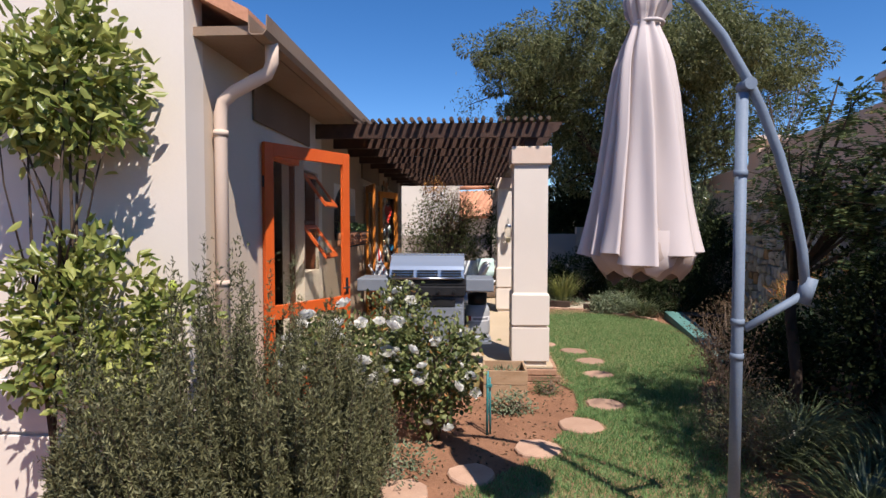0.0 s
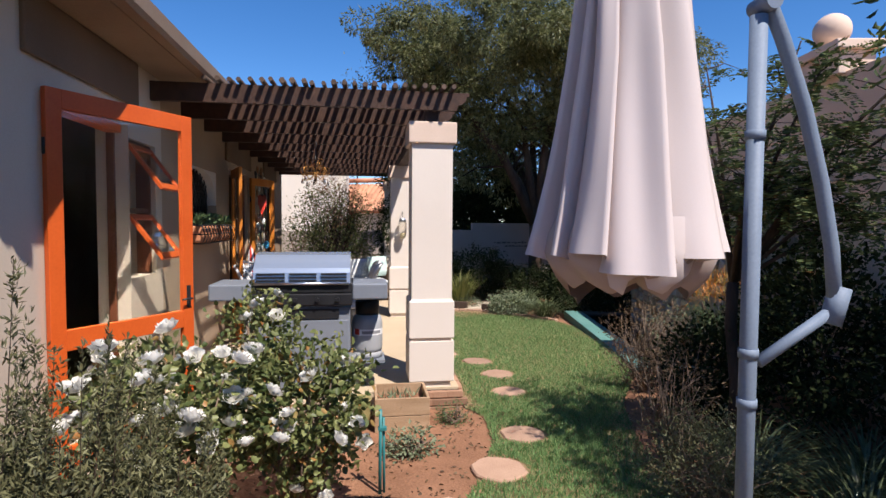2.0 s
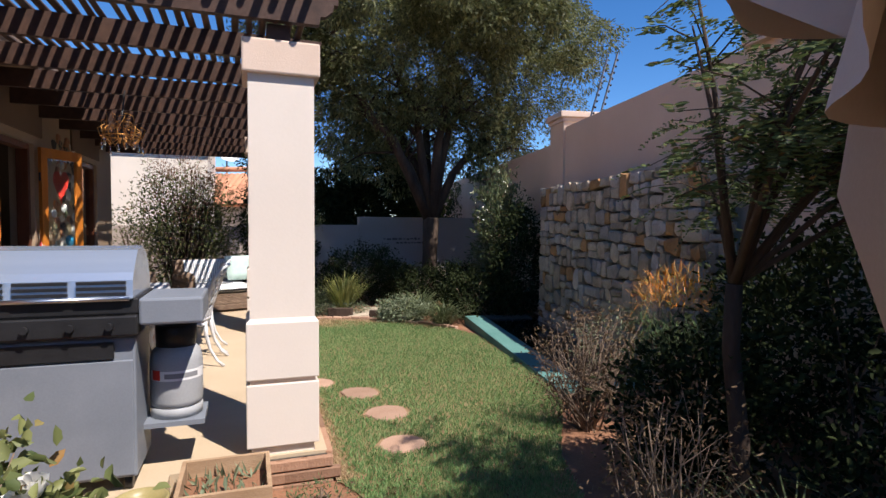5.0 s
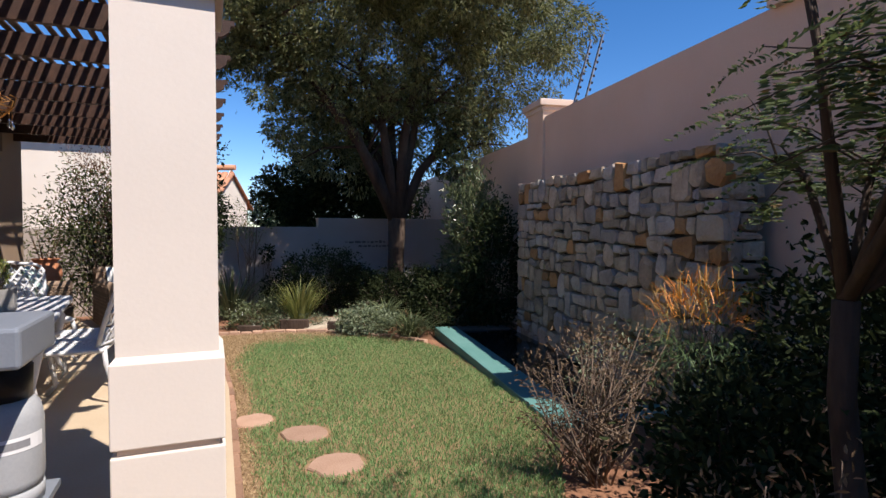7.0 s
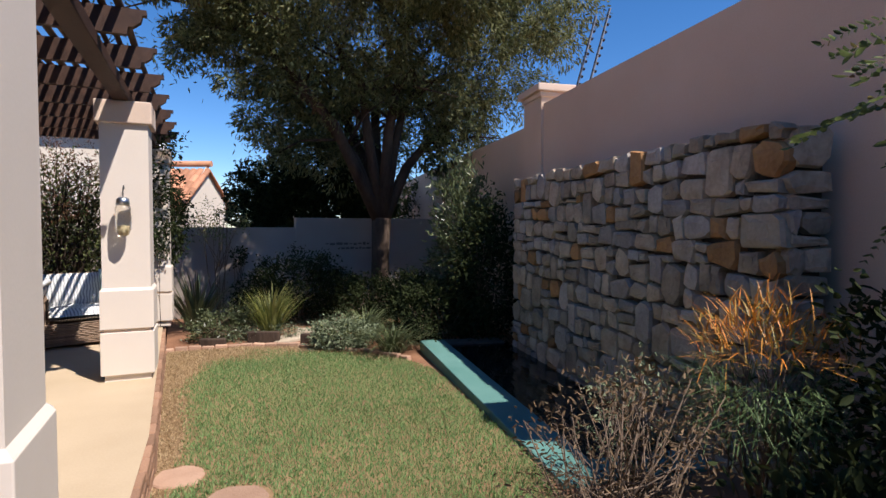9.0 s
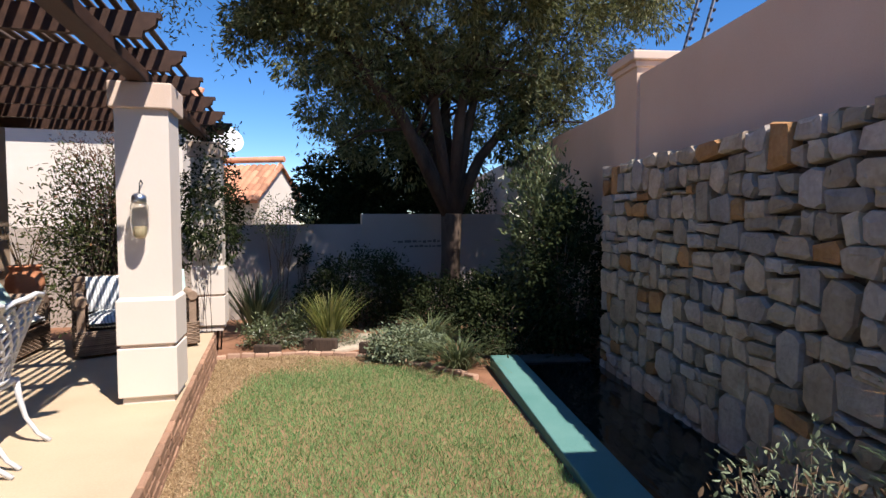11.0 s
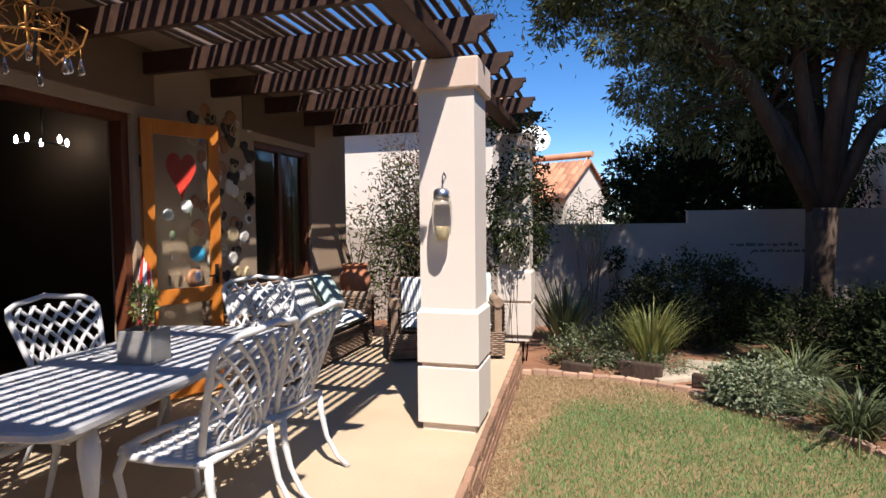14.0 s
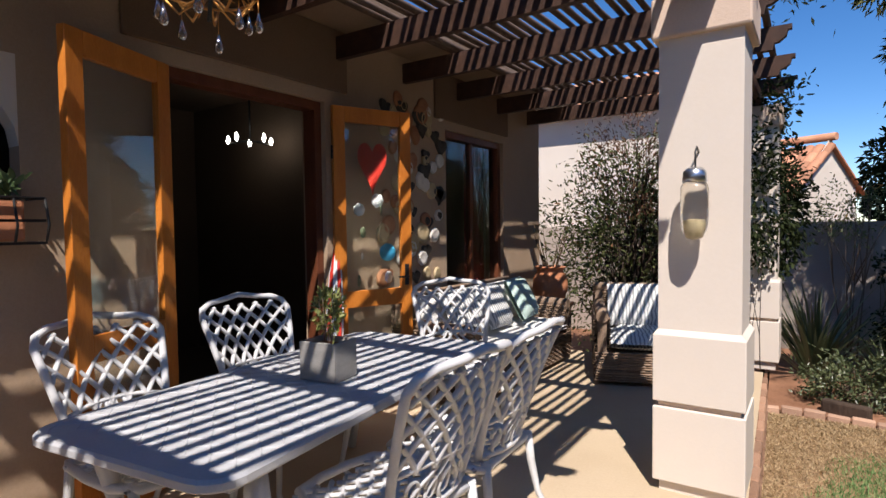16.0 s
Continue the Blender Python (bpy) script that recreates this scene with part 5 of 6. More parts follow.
bulbs = thing("room_chandelier", "small lit chandelier in the dark room", "chandelier", pose(-3.5, 12.2, 2.30))
part("stem", tubes(([(0, 0, .05), (0, 0, .6)], .01)), BLACK, bulbs)
GLOW, n_, l_, b_ = material("lit_bulb")
b_.inputs["Emission Color"].default_value, b_.inputs["Emission Strength"].default_value = (1, .95, .85, 1), 12
for k in range(5):
    a = k * 1.257
    part("arm", tubes(([(0, 0, .05), (.22 * math.cos(a), .22 * math.sin(a), .02)], .007), sides=5), BLACK, bulbs)
    part("bulb", lathe(bmesh.new(), [(.008, .0), (.02, .03), (.016, .06), (.003, .085)], 10, pose(.22 * math.cos(a), .22 * math.sin(a), .02)), GLOW, bulbs)

# ---- ornaments on the wall ----
rnd = random.Random(12)
ORN = [surface("ornament_" + n, a, b, 6, .7, .2, 60) for n, a, b in (("clay", (.30, .12, .06), (.42, .2, .1)), ("iron", (.03, .025, .02), (.07, .06, .05)), ("chalk", (.55, .52, .47), (.68, .65, .6)), ("straw", (.4, .3, .16), (.52, .42, .26)))]
KINDS = ("round clay plate hung on the wall", "dark iron heart hung on the wall", "chalk white shell plaque on the wall", "woven straw disc hung on the wall")
for k in range(70):
    y, z = rnd.uniform(12.18, 13.10), rnd.uniform(.95, 2.62)
    kind = k % 4
    bm = bmesh.new()
    r = rnd.uniform(.05, .10)
    if kind == 1:
        ring = [(.062 * 16 * math.sin(a) ** 3 / 16 * r / .06, .062 * (13 * math.cos(a) - 5 * math.cos(2 * a) - 2 * math.cos(3 * a) - math.cos(4 * a)) / 16 * r / .06) for a in np.linspace(0, 6.283, 25)[:-1]]
        lo = [bm.verts.new((0.0, u, v)) for u, v in ring]
        hi = [bm.verts.new((.025, u * .85, v * .85)) for u, v in ring]
        for i in range(24):
            bm.faces.new((lo[i], lo[(i + 1) % 24], hi[(i + 1) % 24], hi[i]))
        bm.faces.new(hi)
    else:
        lathe(bm, [(r, 0), (r * 1.02, .012), (r * .8, .028), (r * .5, .02), (.004, .024)], 7 if kind == 2 else 18, pose(0, 0, 0, 0, 90, 0) @ Matrix.Diagonal((1, rnd.uniform(.7, 1.2), 1, 1)))
    ob = part(("clay_plate", "iron_heart", "shell_plaque", "straw_disc")[kind], bm, ORN[kind])
    ob.matrix_world = pose(WALL_X + .001, y, z, rnd.uniform(-20, 20), 0, 0)
    tagged(ob, KINDS[kind], "wall ornament", "wall ornaments")

# ---- writing on the rear wall ----
INK = surface("dark_painted_letters", (.09, .08, .075), (.14, .125, .115), 6, .8, .0, 50)
sign = thing("wall_lettering", "dark script lettering on the rear wall, unreadable", "lettering", pose(3.95, 17.945, 1.0))
rnd = random.Random(8)
x = 0.0
for k in range(9):
    w = rnd.uniform(.05, .14)
    part("letter_bar", boxes((x, x + w, -.006, 0, .07 + rnd.uniform(-.01, .01), .10 + rnd.uniform(0, .03))), INK, sign)
    x += w + .03
x = 0.35
for k in range(8):
    w = rnd.uniform(.04, .1)
    part("letter_bar", boxes((x, x + w, -.006, 0, -.03, .0 + rnd.uniform(0, .02))), INK, sign)
    x += w + .025

# ---- electric fence brackets ----
fence = thing("fence_bracket", "pair of leaning electric fence posts with insulators", "fence", Matrix.Translation(slant(12.05, 0.60, 3.27)))
for off in (0.0, 0.28):
    part("post", boxes((-.008, .008, -.02, .02, 0, 1.12), bevel=.002), STEEL_GREY, fence).matrix_local = pose(.05, -off, 0, 0, 17, 0)
    for k in range(9):
        ins = part("insulator", lathe(bmesh.new(), [(.012, -.03), (.024, -.02), (.012, 0), (.024, .02), (.012, .03)], 8, pose(0.02, 0, .14 + .11 * k, 0, 90, 0)), BLACK, fence)
        ins.matrix_local = pose(.05, -off, 0, 0, 17, 0)

# ---- neighbour's house ----
house = thing("neighbour_house", "cream neighbour house with a terracotta tiled roof", "house", pose(1.08, 22.6, 0, 0, 0, -26))
CREAM = surface("pale_cream_plaster", (.66, .58, .49), (.75, .68, .59), 1, .9, .1, 60)
bm = bmesh.new()
g = [bm.verts.new(p) for p in ((0, 0, -.6), (0, 2.4, -.6), (0, 2.4, 2.25), (0, 1.2, 3.32), (0, 0, 2.25), (-3.4, 0, -.6), (-3.4, 0, 2.25), (-3.4, 2.4, 2.25), (-3.4, 2.4, -.6), (-3.4, 1.2, 3.32))]
for f in ((0, 1, 2, 3, 4), (0, 4, 6, 5), (1, 8, 7, 2), (5, 6, 9, 7, 8)):
    bm.faces.new([g[k] for k in f])
part("wall", bm, CREAM, house)
part("window", boxes((-2.2, -1.4, -.03, .02, .9, 1.8)), BLACK, house)
roof = part("roof", boxes((-3.5, .12, -.35, -.32, 2.0, 2.06)), TERRACOTTA, house)
bm0 = bmesh.new()
ring = [(math.cos(a) * .11, math.sin(a) * .055) for a in np.linspace(0, math.pi, 6)]
fa = [bm0.verts.new((u, 0, v)) for u, v in ring]
fb = [bm0.verts.new((u * .9, .42, v + .02)) for u, v in ring]
for k in range(5):
    bm0.faces.new((fa[k], fa[k + 1], fb[k + 1], fb[k]))
bm0.faces.new(fa)
tile_mesh = bpy.data.meshes.new("tile")
bm0.to_mesh(tile_mesh)
bm0.free()
tile_mesh.materials.append(ROOF_TILE)
slope = math.atan2(1.10, 1.55)
for i in range(5):
    for j in range(18):
        t = new("tile", tile_mesh)
        t.parent = roof
        t.matrix_local = Matrix.Translation((.02 - .205 * j, -.35 + .36 * i * math.cos(slope), 2.03 + .36 * i * math.sin(slope) + .03)) @ Matrix.Rotation(slope, 4, "X")
part("roof_slab", boxes((-3.5, .10, 0, 1.92, -.04, .0)), TERRACOTTA, house).matrix_local = Matrix.Translation((0, -.35, 2.05)) @ Matrix.Rotation(slope, 4, "X")
part("roof_slab", boxes((-3.5, .10, -1.92, 0, -.04, .0)), TERRACOTTA, house).matrix_local = Matrix.Translation((0, 2.75, 2.05)) @ Matrix.Rotation(-slope, 4, "X")
part("ridge", tubes(([(-3.5, 1.2, 3.33), (.13, 1.2, 3.33)], .09), sides=10), ROOF_TILE, house)
house2 = thing("neighbour_house", "cream neighbour house with a terracotta tiled eave", "house", pose(-6.0, 20.2, 0))
part("wall", boxes((-4, 5.6, 0, 4, -.6, 3.82)), CREAM, house2)
roof2 = part("roof", boxes((-4.2, 5.8, 0, 2.6, -.05, 0)), TERRACOTTA, house2)
slope2 = radians(26)
roof2.matrix_local = Matrix.Translation((0, -.35, 3.80)) @ Matrix.Rotation(slope2, 4, "X")
for i in range(6):
    for j in range(48):
        t = new("tile", tile_mesh)
        t.parent = roof2
        t.matrix_local = Matrix.Translation((5.7 - .207 * j, .40 * i, .0))
dish = thing("satellite_dish", "white satellite dish behind the roof", "satellite dish", pose(-0.1, 25.9, 2.6))
part("mast", tubes(([(0, 0, 0), (0, 0, 1.35)], .03)), STEEL_GREY, dish)
bm = bmesh.new()
lathe(bm, [(.01, 0), (.15, .012), (.30, .045), (.42, .09), (.5, .13), (.505, .12), (.42, .075), (.30, .03), (.15, -.004), (.01, -.02)], 40, pose(.0, -.05, 1.5, 62, 0, 25), close=False)
part("bowl", bm, WHITE_PAPER, dish, smooth=True)

# ---- planting ----


def shrub(name, label, category, at, radii, lift, count, per, leaf, wide, mat, stems=9, spread=.07, droop=0., up=0., shell=.45, group="", twig=TWIG, stem_r=.012):
    """A shrub: stems that fork from the ground, and a crown of leaves in clumps."""
    x, y = at
    z = ground_z(y)
    s = thing(name, label, category, pose(x, y, z), group)
    p, w, mids = clumps((0, 0, lift), radii, count, per, spread, shell)
    p[:, 2] = np.maximum(p[:, 2], .02)
    bm = bmesh.new()
    for k in range(stems):
        tip = mids[(k * 7) % len(mids)]
        tip = Vector((tip[0], tip[1], max(tip[2], .1)))
        b = Vector((RNG.uniform(-.07, .07), RNG.uniform(-.07, .07), -.02))
        knee = b.lerp(tip, .5) + Vector(RNG.normal(size=3) * .04)
        knee.z = max(knee.z, .03)
        tube(bm, [b, knee, tip], [stem_r, stem_r * .7, stem_r * .25], 5)
        for j in range(2):
            q = mids[(k * 7 + 3 * j + 1) % len(mids)]
            tube(bm, [knee, knee.lerp(Vector(q), .55) + Vector(RNG.normal(size=3) * .03), Vector((q[0], q[1], max(q[2], .05)))], [stem_r * .6, stem_r * .4, stem_r * .2], 4)
    part("branchwork", bm, twig, s)["kind"] = "stuff"
    leaf_mesh("crown", p, w + np.array((0, 0, up)), leaf, wide, mat, s, droop=droop)
    return s, mids


def tuft(name, label, category, at, n, length, wide, mat, bend=.8, r=.08, z=None, spread=.75):
    x, y = at
    s = thing(name, label, category, pose(x, y, ground_z(y) if z is None else z))
    a = RNG.uniform(0, 6.283, n)
    q = RNG.random(n)
    base = np.column_stack([r * q * np.cos(a), r * q * np.sin(a), np.zeros(n)])
    way = np.column_stack([np.cos(a) * spread * q, np.sin(a) * spread * q, np.ones(n)]) + RNG.normal(size=(n, 3)) * .12
    blade_mesh("foliage", base, way, length, wide, mat, s, bend=bend)
    return s


def bloom_mesh():
    """A full rose: wavy cups of petals, one in another."""
    bm = bmesh.new()
    for c, (r, h, n) in enumerate(((.012, .030, 3), (.024, .030, 4), (.036, .026, 5), (.046, .016, 5))):
        lo = [bm.verts.new((.006 * math.cos(a), .006 * math.sin(a), -.012)) for a in np.linspace(0, 6.283, 21)[:-1]]
        mi, hi = [], []
        for k, a in enumerate(np.linspace(0, 6.283, 21)[:-1]):
            w = 1 + .16 * math.sin(n * a + c * 1.7)
            mi.append(bm.verts.new((r * .8 * math.cos(a), r * .8 * math.sin(a), -.004 + h * .35)))
            hi.append(bm.verts.new((r * w * math.cos(a), r * w * math.sin(a), h * (1 + .25 * math.sin(n * a + c)))))
        for x, y in ((lo, mi), (mi, hi)):
            for k in range(20):
                bm.faces.new((x[k], x[(k + 1) % 20], y[(k + 1) % 20], y[k])).smooth = True
    me = bpy.data.meshes.new("bloom")
    bm.to_mesh(me)
    bm.free()
    me.materials.append(PETAL)
    return me


BLOOM = bloom_mesh()


def add_blooms(plant, spots):
    for q in spots:
        b = new("bloom", BLOOM)
        b.parent = plant
        b["label"] = "white rose bloom"
        b.matrix_local = Matrix.LocRotScale(q, Euler((RNG.uniform(-.7, .7), RNG.uniform(-.7, .7), RNG.uniform(0, 6))), Vector((1, 1, 1)) * RNG.uniform(.95, 1.5))


# rosemary: upright sprigs set with needles
ros = thing("rosemary_bush", "large grey-green rosemary bush with upright sprigs", "bush", pose(-1.17, 3.62, ground_z(3.4)))
NS = 1150
a, q = RNG.uniform(0, 6.283, NS), RNG.random(NS) ** .55
root = np.column_stack([.40 * q * np.cos(a), (.46 * np.sin(a) + .10) * q, np.zeros(NS)])
tall = np.where(RNG.random(NS) < .06, 1.10, RNG.uniform(.42, .98, NS))
tip = np.column_stack([.76 * q * np.cos(a), (.95 * np.sin(a) + .08) * q, (1.57 - .84 * q ** 2.2) * tall]) + RNG.normal(size=(NS, 3)) * .05
tip[:, 0] += .38 * tip[:, 1]
root[:, 0] += .38 * root[:, 1]
heads = tip[:48].copy()
near = np.argmin(((tip[:, None, :2] - heads[None, :, :2]) ** 2).sum(2), 1)
tip[:, :2] = tip[:, :2] * .45 + heads[near][:, :2] * .55
tip[:, 2] *= RNG.uniform(.84, 1.10, 48)[near]
mid_s = (root + tip) / 2 + np.column_stack([.20 * q * np.cos(a), .16 * q * np.sin(a), RNG.uniform(-.14, .0, NS)])
bm = bmesh.new()
pts_all, way_all = [], []
for k in range(NS):
    r0, m0, t0 = root[k], mid_s[k], tip[k]
    if k % 3 == 0:
        P = [Vector(r0).lerp(Vector(m0), u) * (1 - u) + Vector(m0).lerp(Vector(t0), u) * u for u in np.linspace(0, 1, 5)]
        tube(bm, P, [.005, .004, .003, .002, .001], 4, False)
    n = 200
    u = (1 - .8 * RNG.random(n) ** 1.25)[:, None]
    pos = (r0 + (m0 - r0) * u) * (1 - u) + (m0 + (t0 - m0) * u) * u
    d = unit((2 * (m0 - r0) * (1 - u) + 2 * (t0 - m0) * u))
    # short side sprigs in three whorls
    side = RNG.normal(size=(5, 3)) * .026
    pick = RNG.integers(0, 5, n)
    far = RNG.random(n)[:, None]
    pos = pos + side[pick] * far * (RNG.random(n) < .55)[:, None]
    pts_all.append(pos)
    way_all.append(unit(d * .75 + on_ball(n) * .75))
part("branchwork", bm, BARK, ros)["kind"] = "stuff"
leaf_mesh("foliage", np.concatenate(pts_all), np.concatenate(way_all), .031, .0078, LEAF_ROSEMARY, ros)

rose_a, mids = shrub("rose_bush", "white flowering rose bush with green leaves", "rose bush", (-0.90, 5.22), (.56, .42, .50), .70, 160, 22, .05, .034, LEAF_ROSE, 14, .05, group="roses", shell=.35)
tops = [Vector(m) for m in mids if m[1] < .05 and m[2] > .60][:46]
add_blooms(rose_a, [Vector((0, 0, .70)) + (t - Vector((0, 0, .70))) * 1.30 for t in tops])
rose_b, mids = shrub("rose_bush", "white rose bush beside the garden stake", "rose bush", (-0.22, 5.50), (.42, .36, .52), .62, 140, 22, .052, .036, LEAF_ROSE, 14, .05, group="roses", shell=.35)
tops = [Vector(m) for m in mids if m[1] < .05 and m[2] > .2][:15]
add_blooms(rose_b, [Vector((0, 0, .62)) + (t - Vector((0, 0, .62))) * 1.32 for t in tops])
rose_c, mids = shrub("rose_bush", "tall thin rose stems in front of the barbecue", "rose bush", (-0.62, 6.2), (.26, .2, .46), .9, 60, 16, .05, .034, LEAF_ROSE, 6, .05, group="roses")
add_blooms(rose_c, [Vector(m) for m in mids[:4]])
shrub("low_weeds", "low weedy ground cover under the roses", "ground cover", (-0.55, 4.75), (.45, .28, .16), .10, 60, 16, .035, .018, LEAF_GREY, 6, .05)
shrub("low_weeds", "low weedy ground cover beside the house", "ground cover", (-1.85, 3.35), (.5, .4, .2), .12, 70, 16, .035, .02, LEAF_YELLOW, 6, .05)
shrub("low_herb", "small dry green herb beside the pillar", "herb", (0.98, 6.95), (.18, .15, .12), .08, 40, 16, .03, .008, LEAF_FERN, 6, .03)
shrub("low_herb", "small green herb by the planter", "herb", (0.55, 6.25), (.25, .18, .12), .07, 40, 12, .04, .02, LEAF_GREY, 6, .04)

# lemon tree trained on the gable wall
lemon, mids = shrub("lemon_tree", "bright green lemon tree trained on the sunny wall", "tree", (-2.42, 4.02), (.58, .17, .44), 2.70, 95, 20, .095, .046, LEAF_LEMON, 4, .07, twig=BARK, stem_r=.016)
p, w, m2 = clumps((.18, .0, 1.25), (.68, .17, .62), 140, 16, .06, .3)
leaf_mesh("lower_crown", p, w, .085, .042, LEAF_LEMON, lemon)
fruit = part("lemon_fruit", lathe(bmesh.new(), [(.004, -.038), (.018, -.03), (.028, 0), (.019, .029), (.004, .038)], 12, pose(.80, -.14, 1.50)), surface("green_lemon_skin", (.30, .38, .05), (.42, .46, .08), 20, .5, .2, 90), lemon, "unripe green lemon")

# shrubs by the path and along the tall wall
for k, (x, y) in enumerate(((2.55, 4.2), (3.0, 4.7), (2.6, 5.1), (3.35, 4.2), (2.95, 3.7), (3.5, 5.2), (2.5, 3.5), (2.9, 5.5), (3.7, 4.6))):
    tuft("strap_leaf_plant", "dark green clump of arching strap leaves", "plant", (x, y), 210, .70, .015, LEAF_STRAP, .85, .16)
shrub("dry_bush", "brown twiggy bush with sparse leaves", "bush", (2.45, 5.75), (.36, .36, .46), .55, 110, 14, .03, .010, LEAF_DRY, 26, .06, stem_r=.008)
shrub("olive_bush", "small-leaved olive green bush by the path", "bush", (2.22, 4.98), (.36, .38, .34), .36, 150, 26, .024, .009, LEAF_ROSEMARY, 24, .05, up=.5, stem_r=.006)
shrub("dry_bush", "brown twiggy bush at the pond edge", "bush", (3.28, 7.65), (.52, .46, .52), .60, 160, 12, .035, .011, LEAF_DRY, 44, .06, stem_r=.008)
shrub("silver_bush", "sparse silvery bush beside the pond", "bush", (3.95, 8.35), (.32, .30, .40), .50, 60, 12, .045, .014, LEAF_GREY, 18, .05, stem_r=.007)
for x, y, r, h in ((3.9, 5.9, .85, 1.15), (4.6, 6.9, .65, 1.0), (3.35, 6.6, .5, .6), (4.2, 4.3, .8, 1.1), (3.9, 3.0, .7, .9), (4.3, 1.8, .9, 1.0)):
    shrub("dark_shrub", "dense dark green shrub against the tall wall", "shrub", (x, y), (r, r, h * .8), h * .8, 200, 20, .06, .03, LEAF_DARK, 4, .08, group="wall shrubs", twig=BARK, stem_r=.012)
fire, mids = shrub("pencil_bush", "orange tipped pencil bush in front of the stones", "bush", (4.14, 7.62), (.46, .44, .40), .92, 60, 4, .05, .005, LEAF_FERN, 22, .05, stem_r=.007)
for colour, lo, hi, n, zl in ((LEAF_FERN, -.6, .35, 1000, .84), (LEAF_FIRE, .10, 1.0, 560, .98)):
    d = on_ball(n * 3)
    d = d[(d[:, 2] > lo) & (d[:, 2] < hi)][:n]
    s = RNG.uniform(.45, 1.0, (len(d), 1))
    blade_mesh("foliage", d * np.array((.42, .40, .34)) * s + (0, 0, zl), d * .8 + RNG.normal(size=d.shape) * .5 + (0, 0, .35 if colour is LEAF_FIRE else -.1), .16, .0058, colour, fire, bend=.3, steps=3)

# feathery tree by the path
fern = thing("feathery_tree", "thin tree with feathery fern-like leaves", "tree", pose(3.12, 6.0, ground_z(6.05)))
bm = bmesh.new()
limbs = []
rnd = random.Random(6)
trunk_top = Vector((-.02, .05, 1.35))
tube(bm, [(0, 0, -.05), (.02, .02, .5), (-.03, .05, 1.0), trunk_top], [.062, .052, .046, .044], 12)
for k in range(17):
    southern = k < 13
    a = radians(-128 + 100 * k / 12 if southern else 10 + 55 * (k - 13)) + rnd.uniform(-.2, .2)
    L = rnd.uniform(.7, 1.75) if southern else rnd.uniform(.3, .65)
    e = trunk_top + Vector((math.cos(a) * L * .8, math.sin(a) * L * .8, rnd.uniform(.45, 1.75)))
    k1 = trunk_top.lerp(e, .5) + Vector((0, 0, .18))
    tube(bm, [trunk_top, k1, e], [.030 if k % 4 == 0 else .018, .014, .005], 7)
    for j in range(6):
        s0 = k1.lerp(e, rnd.uniform(-.3, 1))
        s1 = s0 + Vector((rnd.uniform(-.45, .45), rnd.uniform(-.45, .45), rnd.uniform(-.2, .35)))
        tube(bm, [s0, s0.lerp(s1, .5) + Vector((0, 0, .05)), s1], [.006, .004, .002], 5)
        limbs.append((s0, s1))
        if southern and k % 2:
            limbs.append((s0 + Vector((0, -.05, .06)), s1 + Vector((.1, -.1, .08))))
part("trunk", bm, BARK, fern)
pos, way = [], []
for s0, s1 in limbs:
    for f in range(5):
        st = s0.lerp(s1, .1 + .9 * f / 4)
        dr = Vector((rnd.uniform(-1, 1), rnd.uniform(-1, 1), rnd.uniform(-.5, .25))).normalized()
        sd = dr.cross(Vector((0, 0, 1))).normalized()
        for i in range(11):
            c_ = st + dr * (.018 * i) - Vector((0, 0, .0005 * i * i))
            for s in (-1, 1):
                pos.append(c_)
                way.append(sd * s + dr * .3)
leaf_mesh("foliage", np.array([tuple(v) for v in pos]), np.array([tuple(v) for v in way]), .046, .015, LEAF_PINNATE, fern)

shade = thing("wall_tree", "leafy tree by the tall wall that shades the bed", "tree", pose(4.35, 2.5, ground_z(2.5)))
part("trunk", tubes(([(0, 0, -.1), (.05, 0, 1.4), (0, .1, 2.6)], [.12, .09, .05])), BARK, shade)
p, w, _ = clumps((-.1, .9, 3.3), (1.8, 2.1, .8), 130, 60, .15, .2)
leaf_mesh("crown", p, w, .09, .04, LEAF_PINNATE, shade)

# far flower bed
tuft("striped_grass", "yellow striped arching grass clump in the bed", "plant", (2.5, 15.3), 280, 1.1, .020, LEAF_YELLOW, .5, .10, spread=.40)
tuft("flax_plant", "stiff dark green flax clump by the rear wall", "plant", (1.35, 16.6), 110, 1.25, .045, LEAF_STRAP, .3, .16, spread=.9)
tuft("flax_plant", "dark green flax clump behind the edging", "plant", (2.0, 16.1), 70, .9, .035, LEAF_STRAP, .5, .14, spread=.9)
tuft("strap_leaf_plant", "arching strap leaf clump by the pond", "plant", (3.98, 13.25), 260, .80, .017, LEAF_STRAP, .95, .14)
tuft("strap_leaf_plant", "arching strap leaf clump beneath the tree", "plant", (3.95, 14.6), 220, .9, .02, LEAF_STRAP, .9, .14)
tuft("spider_plant", "pale variegated spider plant in the bed", "plant", (3.5, 14.3), 140, .68, .022, LEAF_YELLOW, .9, .1)
shrub("ground_cover", "silvery green ground cover spilling over the edging", "ground cover", (3.42, 13.92), (.56, .40, .24), .20, 200, 18, .045, .03, LEAF_GREY, 8, .05)
shrub("ground_cover", "low grey-green plant under the striped grass", "ground cover", (2.45, 15.1), (.6, .28, .14), .12, 90, 16, .04, .014, LEAF_GREY, 6, .05)
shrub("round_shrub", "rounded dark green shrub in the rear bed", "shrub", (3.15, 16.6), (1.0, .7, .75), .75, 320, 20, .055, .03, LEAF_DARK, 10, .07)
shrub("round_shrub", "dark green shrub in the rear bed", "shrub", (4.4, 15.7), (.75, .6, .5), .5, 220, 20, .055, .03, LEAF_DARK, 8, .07)
